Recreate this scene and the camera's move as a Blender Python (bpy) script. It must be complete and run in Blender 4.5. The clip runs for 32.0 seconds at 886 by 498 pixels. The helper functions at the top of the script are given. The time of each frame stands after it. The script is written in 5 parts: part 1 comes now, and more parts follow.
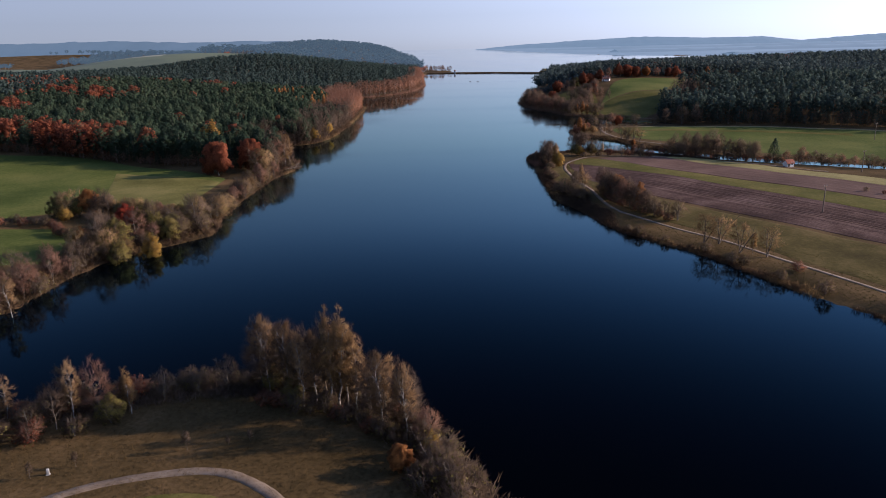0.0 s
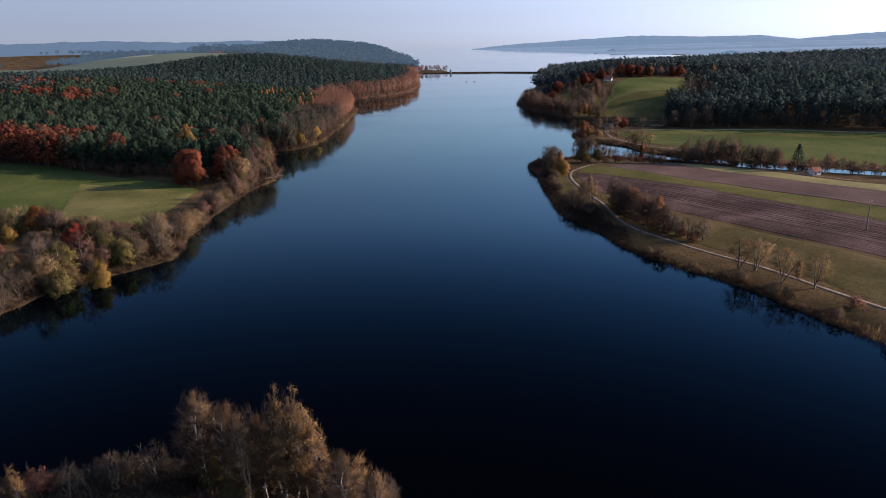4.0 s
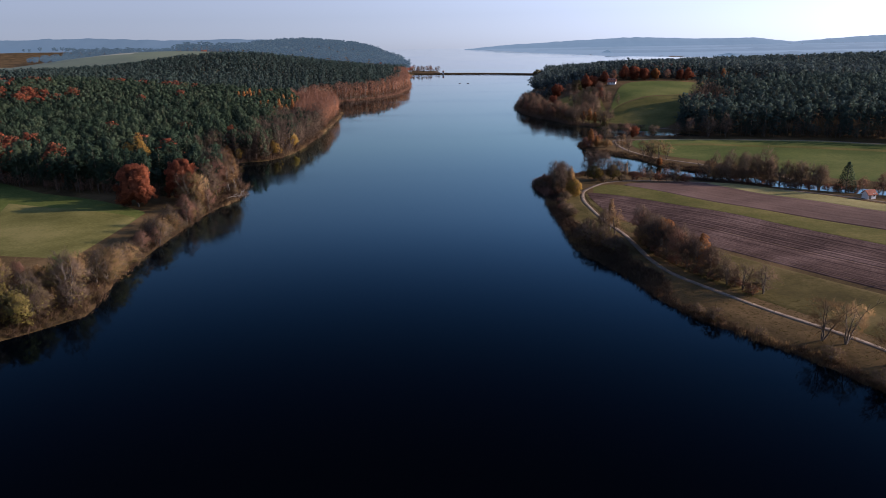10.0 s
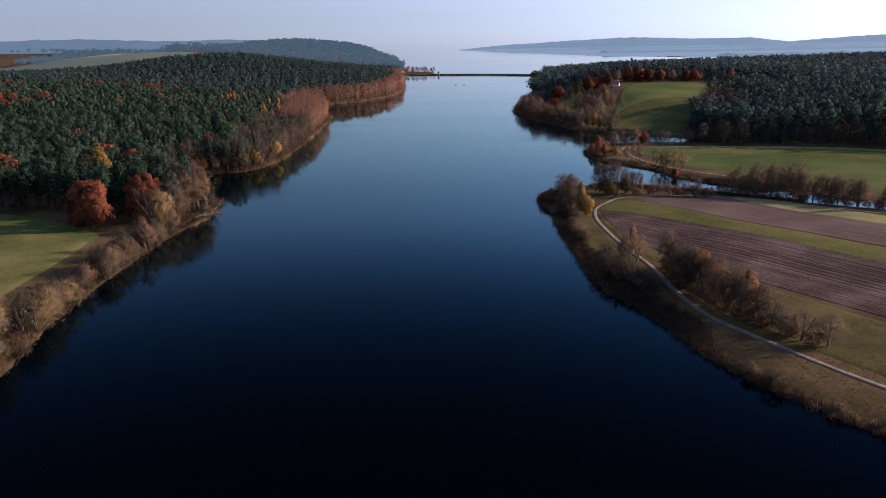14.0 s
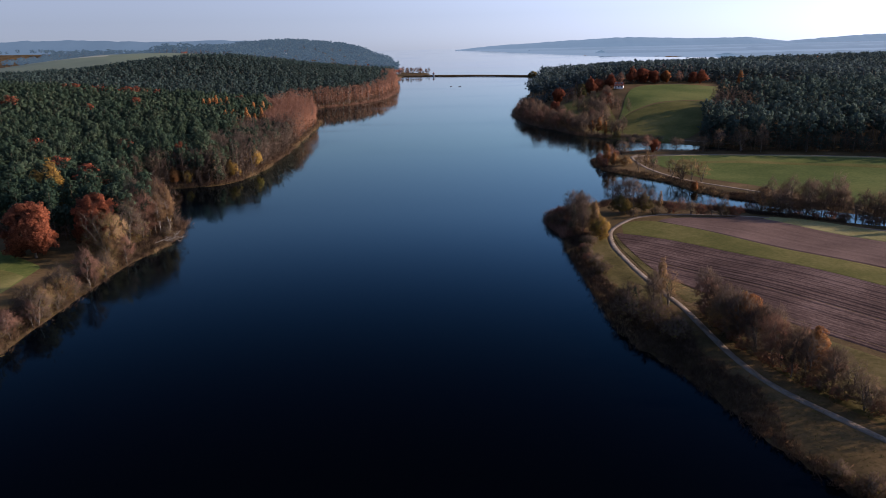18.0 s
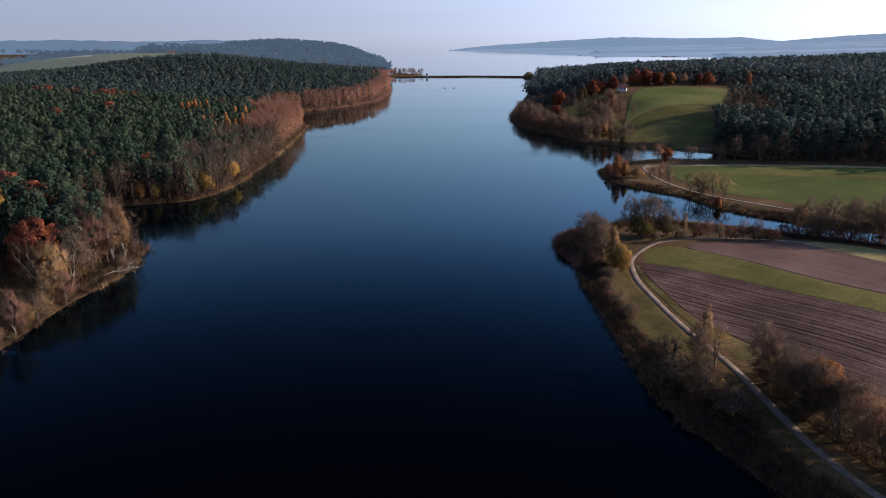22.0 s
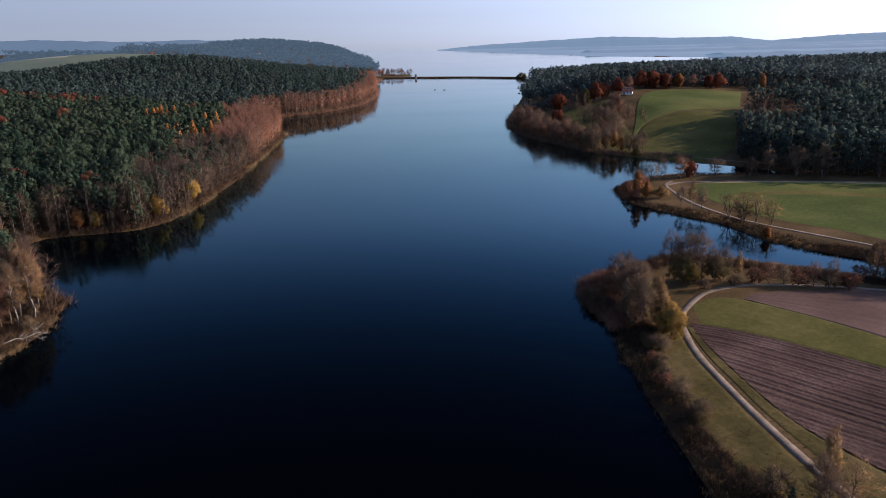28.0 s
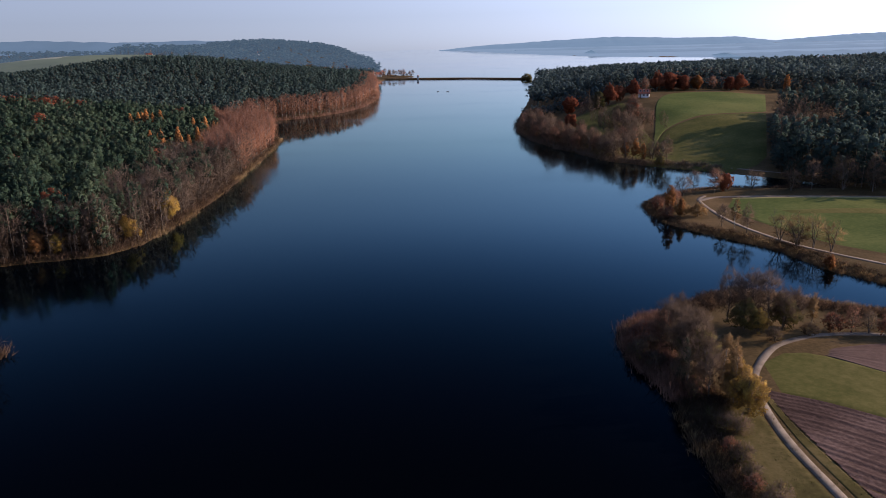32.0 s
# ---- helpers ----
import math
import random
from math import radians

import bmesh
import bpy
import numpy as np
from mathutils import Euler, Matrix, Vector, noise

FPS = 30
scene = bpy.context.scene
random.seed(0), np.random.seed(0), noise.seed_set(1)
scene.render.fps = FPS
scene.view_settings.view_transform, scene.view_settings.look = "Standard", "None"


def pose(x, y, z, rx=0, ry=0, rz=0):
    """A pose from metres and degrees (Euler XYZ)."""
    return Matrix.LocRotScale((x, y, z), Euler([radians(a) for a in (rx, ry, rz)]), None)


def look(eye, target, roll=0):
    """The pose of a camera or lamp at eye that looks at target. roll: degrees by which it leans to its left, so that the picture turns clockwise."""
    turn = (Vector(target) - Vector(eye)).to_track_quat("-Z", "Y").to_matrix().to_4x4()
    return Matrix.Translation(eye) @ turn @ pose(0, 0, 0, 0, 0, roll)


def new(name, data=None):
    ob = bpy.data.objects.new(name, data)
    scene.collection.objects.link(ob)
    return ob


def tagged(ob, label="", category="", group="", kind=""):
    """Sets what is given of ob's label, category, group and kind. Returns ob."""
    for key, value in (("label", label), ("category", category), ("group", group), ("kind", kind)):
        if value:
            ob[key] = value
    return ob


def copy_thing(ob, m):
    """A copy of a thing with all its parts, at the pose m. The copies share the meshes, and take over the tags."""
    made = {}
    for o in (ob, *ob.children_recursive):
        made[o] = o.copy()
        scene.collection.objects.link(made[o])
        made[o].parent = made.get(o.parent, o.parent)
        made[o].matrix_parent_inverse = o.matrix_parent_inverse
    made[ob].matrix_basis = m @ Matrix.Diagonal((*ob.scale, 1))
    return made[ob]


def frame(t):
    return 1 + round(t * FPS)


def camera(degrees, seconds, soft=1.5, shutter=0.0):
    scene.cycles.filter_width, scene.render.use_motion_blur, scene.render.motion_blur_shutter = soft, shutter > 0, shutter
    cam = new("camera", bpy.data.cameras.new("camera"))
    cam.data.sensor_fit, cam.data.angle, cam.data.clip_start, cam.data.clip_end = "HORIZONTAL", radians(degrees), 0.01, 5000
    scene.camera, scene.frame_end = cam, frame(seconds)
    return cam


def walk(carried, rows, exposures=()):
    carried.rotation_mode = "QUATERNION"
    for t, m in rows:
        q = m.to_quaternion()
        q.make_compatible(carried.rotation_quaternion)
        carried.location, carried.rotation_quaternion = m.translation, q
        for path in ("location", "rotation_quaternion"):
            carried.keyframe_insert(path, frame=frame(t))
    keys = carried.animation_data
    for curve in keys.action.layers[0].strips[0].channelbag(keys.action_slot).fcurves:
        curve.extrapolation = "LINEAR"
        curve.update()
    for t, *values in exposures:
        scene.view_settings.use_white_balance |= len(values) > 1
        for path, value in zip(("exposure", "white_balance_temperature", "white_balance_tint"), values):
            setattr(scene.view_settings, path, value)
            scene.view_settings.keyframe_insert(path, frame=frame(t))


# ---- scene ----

def aim(x, y, z, yaw, pitch, roll):
    """A camera pose: place in metres, yaw to the left of +y, pitch and roll in degrees."""
    return pose(x, y, z, 90 + pitch, 0, yaw) @ pose(0, 0, 0, 0, 0, roll)


cam = camera(64.15, 32.0, soft=0.9)
PATH = [
    (0.0, aim(0.00, 0.00, 60.00, 1.612, -16.468, -1.406)),
    (1.0, aim(0.08, 7.42, 59.90, 1.557, -16.473, -1.464)),
    (2.0, aim(0.28, 14.73, 59.60, 1.486, -16.465, -1.492)),
    (3.5, aim(0.29, 25.54, 59.10, 1.366, -16.482, -1.508)),
    (5.5, aim(0.12, 40.54, 58.90, 1.202, -16.563, -1.470)),
    (7.0, aim(0.08, 52.50, 58.51, 0.995, -16.550, -1.307)),
    (8.0, aim(-0.08, 60.20, 58.26, 0.866, -16.550, -1.180)),
    (10.0, aim(-0.16, 75.07, 58.10, 0.634, -16.500, -1.072)),
    (12.0, aim(-0.31, 89.98, 57.85, 0.441, -16.489, -1.105)),
    (14.0, aim(-0.12, 105.37, 57.72, 0.287, -16.475, -1.149)),
    (16.5, aim(0.24, 124.22, 57.75, 0.114, -16.443, -1.261)),
    (18.0, aim(0.35, 136.01, 57.70, -0.043, -16.465, -1.270)),
    (20.0, aim(0.20, 150.92, 57.69, -0.318, -16.510, -1.220)),
    (22.0, aim(0.06, 165.65, 57.70, -0.592, -16.482, -1.210)),
    (24.0, aim(-0.36, 180.25, 57.67, -0.895, -16.436, -1.238)),
    (25.5, aim(-0.54, 190.60, 57.62, -1.087, -16.490, -1.264)),
    (27.5, aim(-0.80, 204.77, 57.54, -1.397, -16.511, -1.301)),
    (29.0, aim(-1.02, 215.75, 57.34, -1.645, -16.525, -1.295)),
    (30.0, aim(-1.27, 223.10, 57.10, -1.804, -16.500, -1.314)),
    (30.5, aim(-1.40, 226.75, 57.00, -1.741, -16.488, -1.340)),
    (31.0, aim(-1.64, 230.51, 56.98, -1.512, -16.485, -1.356)),
    (31.5, aim(-1.82, 234.23, 57.02, -1.376, -16.490, -1.365)),
    (32.0, aim(-2.10, 238.07, 57.05, -1.344, -16.480, -1.378)),
]
walk(cam, PATH, exposures=[(0.0, 0.45, 5400, 17), (32.0, 0.45, 5400, 17)])

# ---- sky, sun, exposure ----
SUN_ELEV, SUN_AZ = 20.0, 82.0
world = bpy.data.worlds.new("sky")
scene.world = world
world.use_nodes = True
wn = world.node_tree.nodes
sky = wn.new("ShaderNodeTexSky")
sky.sky_type, sky.sun_disc = "NISHITA", False
sky.sun_elevation, sky.sun_rotation = radians(SUN_ELEV), radians(SUN_AZ)
sky.air_density, sky.dust_density, sky.ozone_density = 1.0, 1.0, 3.0
SKY = 0.118
# the lowest band of the sky is lost in ground mist
coord, raised = wn.new("ShaderNodeTexCoord"), wn.new("ShaderNodeMapping")
raised.inputs["Location"].default_value = (0, 0, 0.04)
world.node_tree.links.new(coord.outputs["Generated"], raised.inputs["Vector"])
world.node_tree.links.new(raised.outputs[0], sky.inputs["Vector"])
veil = wn.new("ShaderNodeMix")
veil.data_type, veil.blend_type = "RGBA", "MULTIPLY"
veil.inputs["Factor"].default_value = 1.0
veil.inputs["B"].default_value = (1.0, 0.98, 1.03, 1)
pale = wn.new("ShaderNodeHueSaturation")
# pale mist at the horizon, clear blue overhead
clear = wn.new("ShaderNodeMapRange")
clear.inputs["From Min"].default_value, clear.inputs["From Max"].default_value = 0.02, 0.55
clear.inputs["To Min"].default_value, clear.inputs["To Max"].default_value = 0.25, 0.95
height = wn.new("ShaderNodeSeparateXYZ")
world.node_tree.links.new(coord.outputs["Generated"], height.inputs[0])
world.node_tree.links.new(height.outputs["Z"], clear.inputs["Value"])
world.node_tree.links.new(clear.outputs[0], pale.inputs["Saturation"])
world.node_tree.links.new(sky.outputs[0], pale.inputs["Color"])
world.node_tree.links.new(pale.outputs[0], veil.inputs["A"])
world.node_tree.links.new(veil.outputs["Result"], wn["Background"].inputs["Color"])
# the mist glows towards the sun
aside = wn.new("ShaderNodeVectorMath")
aside.operation = "DOT_PRODUCT"
aside.inputs[1].default_value = (math.sin(radians(SUN_AZ)), math.cos(radians(SUN_AZ)), 0)
glow = wn.new("ShaderNodeMapRange")
glow.interpolation_type = "SMOOTHSTEP"
glow.inputs["From Min"].default_value, glow.inputs["From Max"].default_value = -0.7, 0.9
glow.inputs["To Min"].default_value, glow.inputs["To Max"].default_value = 0.58, 1.40
bright = wn.new("ShaderNodeMath")
bright.operation, bright.inputs[1].default_value = "MULTIPLY", SKY
world.node_tree.links.new(coord.outputs["Generated"], aside.inputs[0])
world.node_tree.links.new(aside.outputs["Value"], glow.inputs["Value"])
world.node_tree.links.new(glow.outputs[0], bright.inputs[0])
world.node_tree.links.new(bright.outputs[0], wn["Background"].inputs["Strength"])
lamp = bpy.data.lights.new("sun", "SUN")
lamp.energy, lamp.angle, lamp.color = 5.0, radians(0.6), (1.0, 0.72, 0.46)
sun = new("sun", lamp)
sd = Vector((math.sin(radians(SUN_AZ)) * math.cos(radians(SUN_ELEV)), math.cos(radians(SUN_AZ)) * math.cos(radians(SUN_ELEV)), math.sin(radians(SUN_ELEV))))
sun.matrix_world = look(sd * 900, (0, 0, 0))


# ---- materials ----
def node(nt, kind, **sets):
    n = nt.nodes.new("ShaderNode" + kind)
    for k, v in sets.items():
        n.inputs[k.replace("_", " ")].default_value = v
    return n


def stuff_mat(name, colors, scale=0.3, fine=4.0, rough=0.9, bump=0.0, island=0.0, through_light=0.0, spec=0.2, stretch=(1, 1, 1), per_object=0.0):
    """Principled surface: colours by a coarse and a fine noise in metres, optional variation by piece, bump and light through leaves."""
    m = bpy.data.materials.new(name)
    m.use_nodes = True
    nt = m.node_tree
    bs = nt.nodes["Principled BSDF"]
    lk = nt.links.new
    geo = node(nt, "NewGeometry")
    mp = node(nt, "Mapping", Scale=stretch)
    lk(geo.outputs["Position"], mp.inputs["Vector"])
    n1 = node(nt, "TexNoise", Scale=scale, Detail=5.0, Roughness=0.6)
    n2 = node(nt, "TexNoise", Scale=fine, Detail=4.0, Roughness=0.65)
    lk(mp.outputs[0], n1.inputs["Vector"])
    lk(mp.outputs[0], n2.inputs["Vector"])
    add = node(nt, "Math")
    add.operation = "ADD"
    half = node(nt, "Math")
    half.operation, half.inputs[1].default_value = "MULTIPLY", 0.45
    lk(n2.outputs["Fac"], half.inputs[0])
    lk(n1.outputs["Fac"], add.inputs[0])
    lk(half.outputs[0], add.inputs[1])
    value = add.outputs[0]
    for amount, source, sock in ((island, geo, "Random Per Island"), (per_object, None, "Random")):
        if amount:
            src = source or node(nt, "ObjectInfo")
            ma = node(nt, "Math")
            ma.operation, ma.inputs[1].default_value = "MULTIPLY_ADD", amount
            off = node(nt, "Math")
            off.operation, off.inputs[1].default_value = "SUBTRACT", 0.5
            lk(src.outputs[sock], off.inputs[0])
            lk(off.outputs[0], ma.inputs[0])
            lk(value, ma.inputs[2])
            value = ma.outputs[0]
    ramp = nt.nodes.new("ShaderNodeValToRGB")
    el = ramp.color_ramp.elements
    while len(el) < len(colors):
        el.new(0.5)
    for i, c in enumerate(colors):
        el[i].position = 0.54 + 0.36 * i / max(1, len(colors) - 1)
        el[i].color = (*c, 1)
    lk(value, ramp.inputs[0])
    lk(ramp.outputs[0], bs.inputs["Base Color"])
    bs.inputs["Roughness"].default_value = rough
    bs.inputs["Specular IOR Level"].default_value = spec
    if bump:
        bp = node(nt, "Bump", Strength=0.8, Distance=bump)
        lk(n2.outputs["Fac"], bp.inputs["Height"])
        lk(bp.outputs[0], bs.inputs["Normal"])
    if through_light:
        # needles and twigs scatter light as one rounded mass: ease the face normal towards that of the crown
        sc = node(nt, "VectorMath")
        sc.operation = "SCALE"
        sc.inputs["Scale"].default_value = 0.18
        lk(geo.outputs["Normal"], sc.inputs[0])
        mass = node(nt, "Attribute")
        mass.attribute_name = "crown_normal"
        turn = node(nt, "VectorTransform")
        turn.vector_type, turn.convert_from, turn.convert_to = "NORMAL", "OBJECT", "WORLD"
        lk(mass.outputs["Vector"], turn.inputs[0])
        up = node(nt, "VectorMath")
        up.operation = "ADD"
        lk(sc.outputs[0], up.inputs[0])
        lk(turn.outputs[0], up.inputs[1])
        nz = node(nt, "VectorMath")
        nz.operation = "NORMALIZE"
        lk(up.outputs[0], nz.inputs[0])
        lk(nz.outputs[0], bs.inputs["Normal"])
        tr = node(nt, "BsdfTranslucent")
        lk(ramp.outputs[0], tr.inputs["Color"])
        mx = node(nt, "MixShader", Fac=through_light)
        lk(bs.outputs[0], mx.inputs[1])
        lk(tr.outputs[0], mx.inputs[2])
        lk(mx.outputs[0], nt.nodes["Material Output"].inputs["Surface"])
    return m


GRASS = stuff_mat("grass", [(0.054, 0.038, 0.016), (0.090, 0.061, 0.026), (0.145, 0.095, 0.044)], 0.05, 1.3, 0.95, 0.08, spec=0.03)
MEADOW = stuff_mat("meadow", [(0.06, 0.062, 0.015), (0.096, 0.09, 0.024), (0.15, 0.126, 0.04)], 0.035, 0.9, 0.95, 0.06, spec=0.03)
CROP = stuff_mat("young_crop", [(0.050, 0.068, 0.016), (0.082, 0.100, 0.025), (0.130, 0.134, 0.038)], 0.02, 0.8, 0.95, 0.05, spec=0.03)
PLOUGH = stuff_mat("ploughed_soil", [(0.048, 0.029, 0.023), (0.084, 0.052, 0.041), (0.148, 0.097, 0.078)], 0.05, 1.6, 0.98, 0.12, spec=0.05)
FALLOW = stuff_mat("harrowed_soil", [(0.085, 0.054, 0.042), (0.116, 0.075, 0.058), (0.152, 0.099, 0.076)], 0.04, 1.1, 0.98, 0.06, spec=0.05)
STUBBLE = stuff_mat("pale_stubble", [(0.17, 0.15, 0.055), (0.24, 0.21, 0.085), (0.30, 0.26, 0.11)], 0.05, 1.0, 0.95, 0.05, spec=0.05)
MOWN = stuff_mat("mown_grass", [(0.085, 0.082, 0.024), (0.125, 0.118, 0.036), (0.18, 0.16, 0.056)], 0.05, 1.0, 0.95, 0.05, spec=0.03)
GRAVEL = stuff_mat("pale_gravel", [(0.13, 0.098, 0.069), (0.18, 0.139, 0.099), (0.235, 0.186, 0.138)], 0.3, 5.0, 0.95, 0.03)
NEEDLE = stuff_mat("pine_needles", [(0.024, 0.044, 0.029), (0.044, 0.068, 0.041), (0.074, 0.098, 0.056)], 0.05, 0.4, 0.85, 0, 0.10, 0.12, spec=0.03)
# pine needles with distance haze mixed into the base colour, so bluer and lighter
HAZY_NEEDLE = stuff_mat("hazy_pine_needles", [(0.036, 0.060, 0.053), (0.055, 0.083, 0.072), (0.078, 0.110, 0.092)], 0.09, 0.5, 0.85, 0, 0.1, 0.2, spec=0.05)
# the same for the ridge, with more haze in the colour
RIDGE_HAZE_NEEDLE = stuff_mat("ridge_hazy_needles", [(0.056, 0.084, 0.084), (0.080, 0.112, 0.110), (0.105, 0.14, 0.134)], 0.09, 0.5, 0.85, 0, 0.08, 0.2, spec=0.03)
TWIG = stuff_mat("bare_twigs", [(0.082, 0.057, 0.040), (0.145, 0.102, 0.071), (0.235, 0.17, 0.12)], 0.12, 1.0, 0.9, 0, 0.4, 0.28, per_object=0.25)
TWIG_RED = stuff_mat("reddish_twigs", [(0.15, 0.08, 0.055), (0.25, 0.135, 0.09), (0.36, 0.205, 0.14)], 0.12, 1.0, 0.9, 0, 0.4, 0.28, per_object=0.25)
TAN = stuff_mat("tan_willow_twigs", [(0.185, 0.110, 0.052), (0.31, 0.192, 0.092), (0.445, 0.292, 0.15)], 0.12, 1.0, 0.9, 0, 0.4, 0.15, per_object=0.3)
RUST = stuff_mat("rust_leaves", [(0.13, 0.036, 0.018), (0.24, 0.072, 0.031), (0.37, 0.125, 0.055)], 0.3, 1.2, 0.8, 0, 0.5, 0.25, per_object=0.2)
ORANGE = stuff_mat("orange_leaves", [(0.19, 0.072, 0.022), (0.32, 0.13, 0.036), (0.45, 0.21, 0.06)], 0.3, 1.2, 0.8, 0, 0.5, 0.25, per_object=0.2)
LARCH = stuff_mat("orange_larch_needles", [(0.30, 0.125, 0.036), (0.46, 0.205, 0.06), (0.58, 0.29, 0.095)], 0.3, 1.2, 0.8, 0, 0.4, 0.25, per_object=0.25)
YELLOW = stuff_mat("yellow_leaves", [(0.25, 0.145, 0.026), (0.41, 0.25, 0.042), (0.55, 0.36, 0.075)], 0.3, 1.2, 0.8, 0, 0.5, 0.25, per_object=0.2)
GOLD = stuff_mat("tan_gold_leaves", [(0.21, 0.12, 0.04), (0.34, 0.205, 0.07), (0.47, 0.30, 0.115)], 0.3, 1.2, 0.8, 0, 0.5, 0.25, per_object=0.2)
PINKISH = stuff_mat("rosy_birch_twigs", [(0.22, 0.10, 0.06), (0.36, 0.165, 0.095), (0.48, 0.24, 0.14)], 0.08, 0.6, 0.85, 0, 0.4, 0.2)
SCARLET = stuff_mat("scarlet_leaves", [(0.26, 0.03, 0.016), (0.44, 0.06, 0.026), (0.58, 0.12, 0.05)], 0.3, 1.2, 0.8, 0, 0.5, 0.25)
VERGE = stuff_mat("rough_verge", [(0.050, 0.040, 0.014), (0.080, 0.065, 0.021), (0.130, 0.098, 0.038)], 0.06, 1.1, 0.95, 0.08, spec=0.03)
OLIVE = stuff_mat("olive_leaves", [(0.09, 0.078, 0.02), (0.16, 0.132, 0.032), (0.24, 0.19, 0.05)], 0.3, 1.2, 0.8, 0, 0.5, 0.2, per_object=0.2)
BARK = stuff_mat("grey_bark", [(0.07, 0.055, 0.042), (0.13, 0.105, 0.08), (0.21, 0.175, 0.14)], 0.6, 5.0, 0.95, 0.02)
BIRCH_BARK = stuff_mat("white_birch_bark", [(0.10, 0.09, 0.08), (0.36, 0.32, 0.27), (0.50, 0.46, 0.40)], 0.7, 3.0, 0.8, 0.01, stretch=(1, 1, 3))
REED = stuff_mat("dry_reed", [(0.16, 0.10, 0.045), (0.27, 0.18, 0.08), (0.40, 0.28, 0.13)], 0.1, 1.0, 0.9, 0, 0.5, 0.15)
SEDGE = stuff_mat("brown_sedge", [(0.05, 0.03, 0.018), (0.095, 0.058, 0.034), (0.16, 0.10, 0.056)], 0.1, 1.0, 0.9, 0, 0.5, 0.1)
WALLW = stuff_mat("white_render", [(0.6, 0.58, 0.54), (0.72, 0.70, 0.66), (0.8, 0.78, 0.74)], 0.3, 3.0, 0.9, 0.01)
TILE = stuff_mat("red_roof_tiles", [(0.16, 0.055, 0.035), (0.25, 0.09, 0.055), (0.33, 0.13, 0.08)], 0.4, 4.0, 0.85, 0.03)
WOOD = stuff_mat("weathered_wood", [(0.10, 0.075, 0.055), (0.17, 0.13, 0.10), (0.26, 0.21, 0.165)], 0.8, 6.0, 0.9, 0.01, stretch=(1, 1, 0.2))
STONE = stuff_mat("pale_stone", [(0.25, 0.24, 0.22), (0.36, 0.35, 0.32), (0.45, 0.44, 0.41)], 1.0, 6.0, 0.9, 0.02)
GLASS = stuff_mat("dark_window_glass", [(0.02, 0.025, 0.03), (0.03, 0.035, 0.04)], 1.0, 2.0, 0.1, 0, spec=0.5)


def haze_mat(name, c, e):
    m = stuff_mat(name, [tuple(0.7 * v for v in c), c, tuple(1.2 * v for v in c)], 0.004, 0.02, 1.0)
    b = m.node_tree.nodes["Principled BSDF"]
    # an even emission paints the distance haze over the surface colour
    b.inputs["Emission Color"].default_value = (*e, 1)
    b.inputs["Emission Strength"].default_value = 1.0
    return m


def water_mat():
    m = bpy.data.materials.new("lake_water")
    m.use_nodes = True
    nt = m.node_tree
    lk = nt.links.new
    nt.nodes.remove(nt.nodes["Principled BSDF"])
    b = node(nt, "BsdfGlossy", Color=(0.72, 0.93, 1.0, 1))
    deep = node(nt, "BsdfDiffuse", Color=(0.0006, 0.0009, 0.0017, 1))
    fr = node(nt, "Fresnel", IOR=1.33)
    ease = node(nt, "MapRange", From_Min=0.014, From_Max=0.25)
    ease.interpolation_type = "SMOOTHSTEP"
    gain = node(nt, "Math")
    gain.operation, gain.use_clamp = "MULTIPLY", True
    lk(fr.outputs[0], ease.inputs["Value"])
    lk(ease.outputs[0], gain.inputs[0])
    lk(fr.outputs[0], gain.inputs[1])
    gloss = node(nt, "MixShader")
    lk(gain.outputs[0], gloss.inputs[0])
    # tints the mirrored sky by view angle: blue when steep, near white when grazing
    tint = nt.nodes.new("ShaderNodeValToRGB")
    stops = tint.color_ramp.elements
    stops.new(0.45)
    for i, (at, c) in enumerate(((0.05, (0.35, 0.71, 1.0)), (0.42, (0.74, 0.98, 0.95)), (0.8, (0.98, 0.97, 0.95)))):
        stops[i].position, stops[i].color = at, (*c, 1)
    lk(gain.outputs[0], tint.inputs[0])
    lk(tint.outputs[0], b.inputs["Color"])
    lk(deep.outputs[0], gloss.inputs[1])
    lk(b.outputs[0], gloss.inputs[2])
    lk(gloss.outputs[0], nt.nodes["Material Output"].inputs["Surface"])
    geo = node(nt, "NewGeometry")
    mp = node(nt, "Mapping", Scale=(1.0, 0.45, 1.0))
    lk(geo.outputs["Position"], mp.inputs["Vector"])
    patch = node(nt, "TexNoise", Scale=0.008, Detail=4.0, Roughness=0.6)
    mp2 = node(nt, "Mapping", Scale=(0.55, 1.5, 1.0))
    lk(geo.outputs["Position"], mp2.inputs["Vector"])
    lk(mp2.outputs[0], patch.inputs["Vector"])
    rr = node(nt, "MapRange", From_Min=0.46, From_Max=0.64, To_Min=0.035, To_Max=0.15)
    lk(patch.outputs["Fac"], rr.inputs["Value"])
    lk(rr.outputs[0], b.inputs["Roughness"])
    rip = node(nt, "TexNoise", Scale=0.8, Detail=4.0, Roughness=0.55)
    lk(mp.outputs[0], rip.inputs["Vector"])
    bp = node(nt, "Bump", Strength=0.06, Distance=0.2)
    lk(rip.outputs["Fac"], bp.inputs["Height"])
    lk(bp.outputs[0], b.inputs["Normal"])
    return m


WATER = water_mat()

# ---- mesh helpers ----


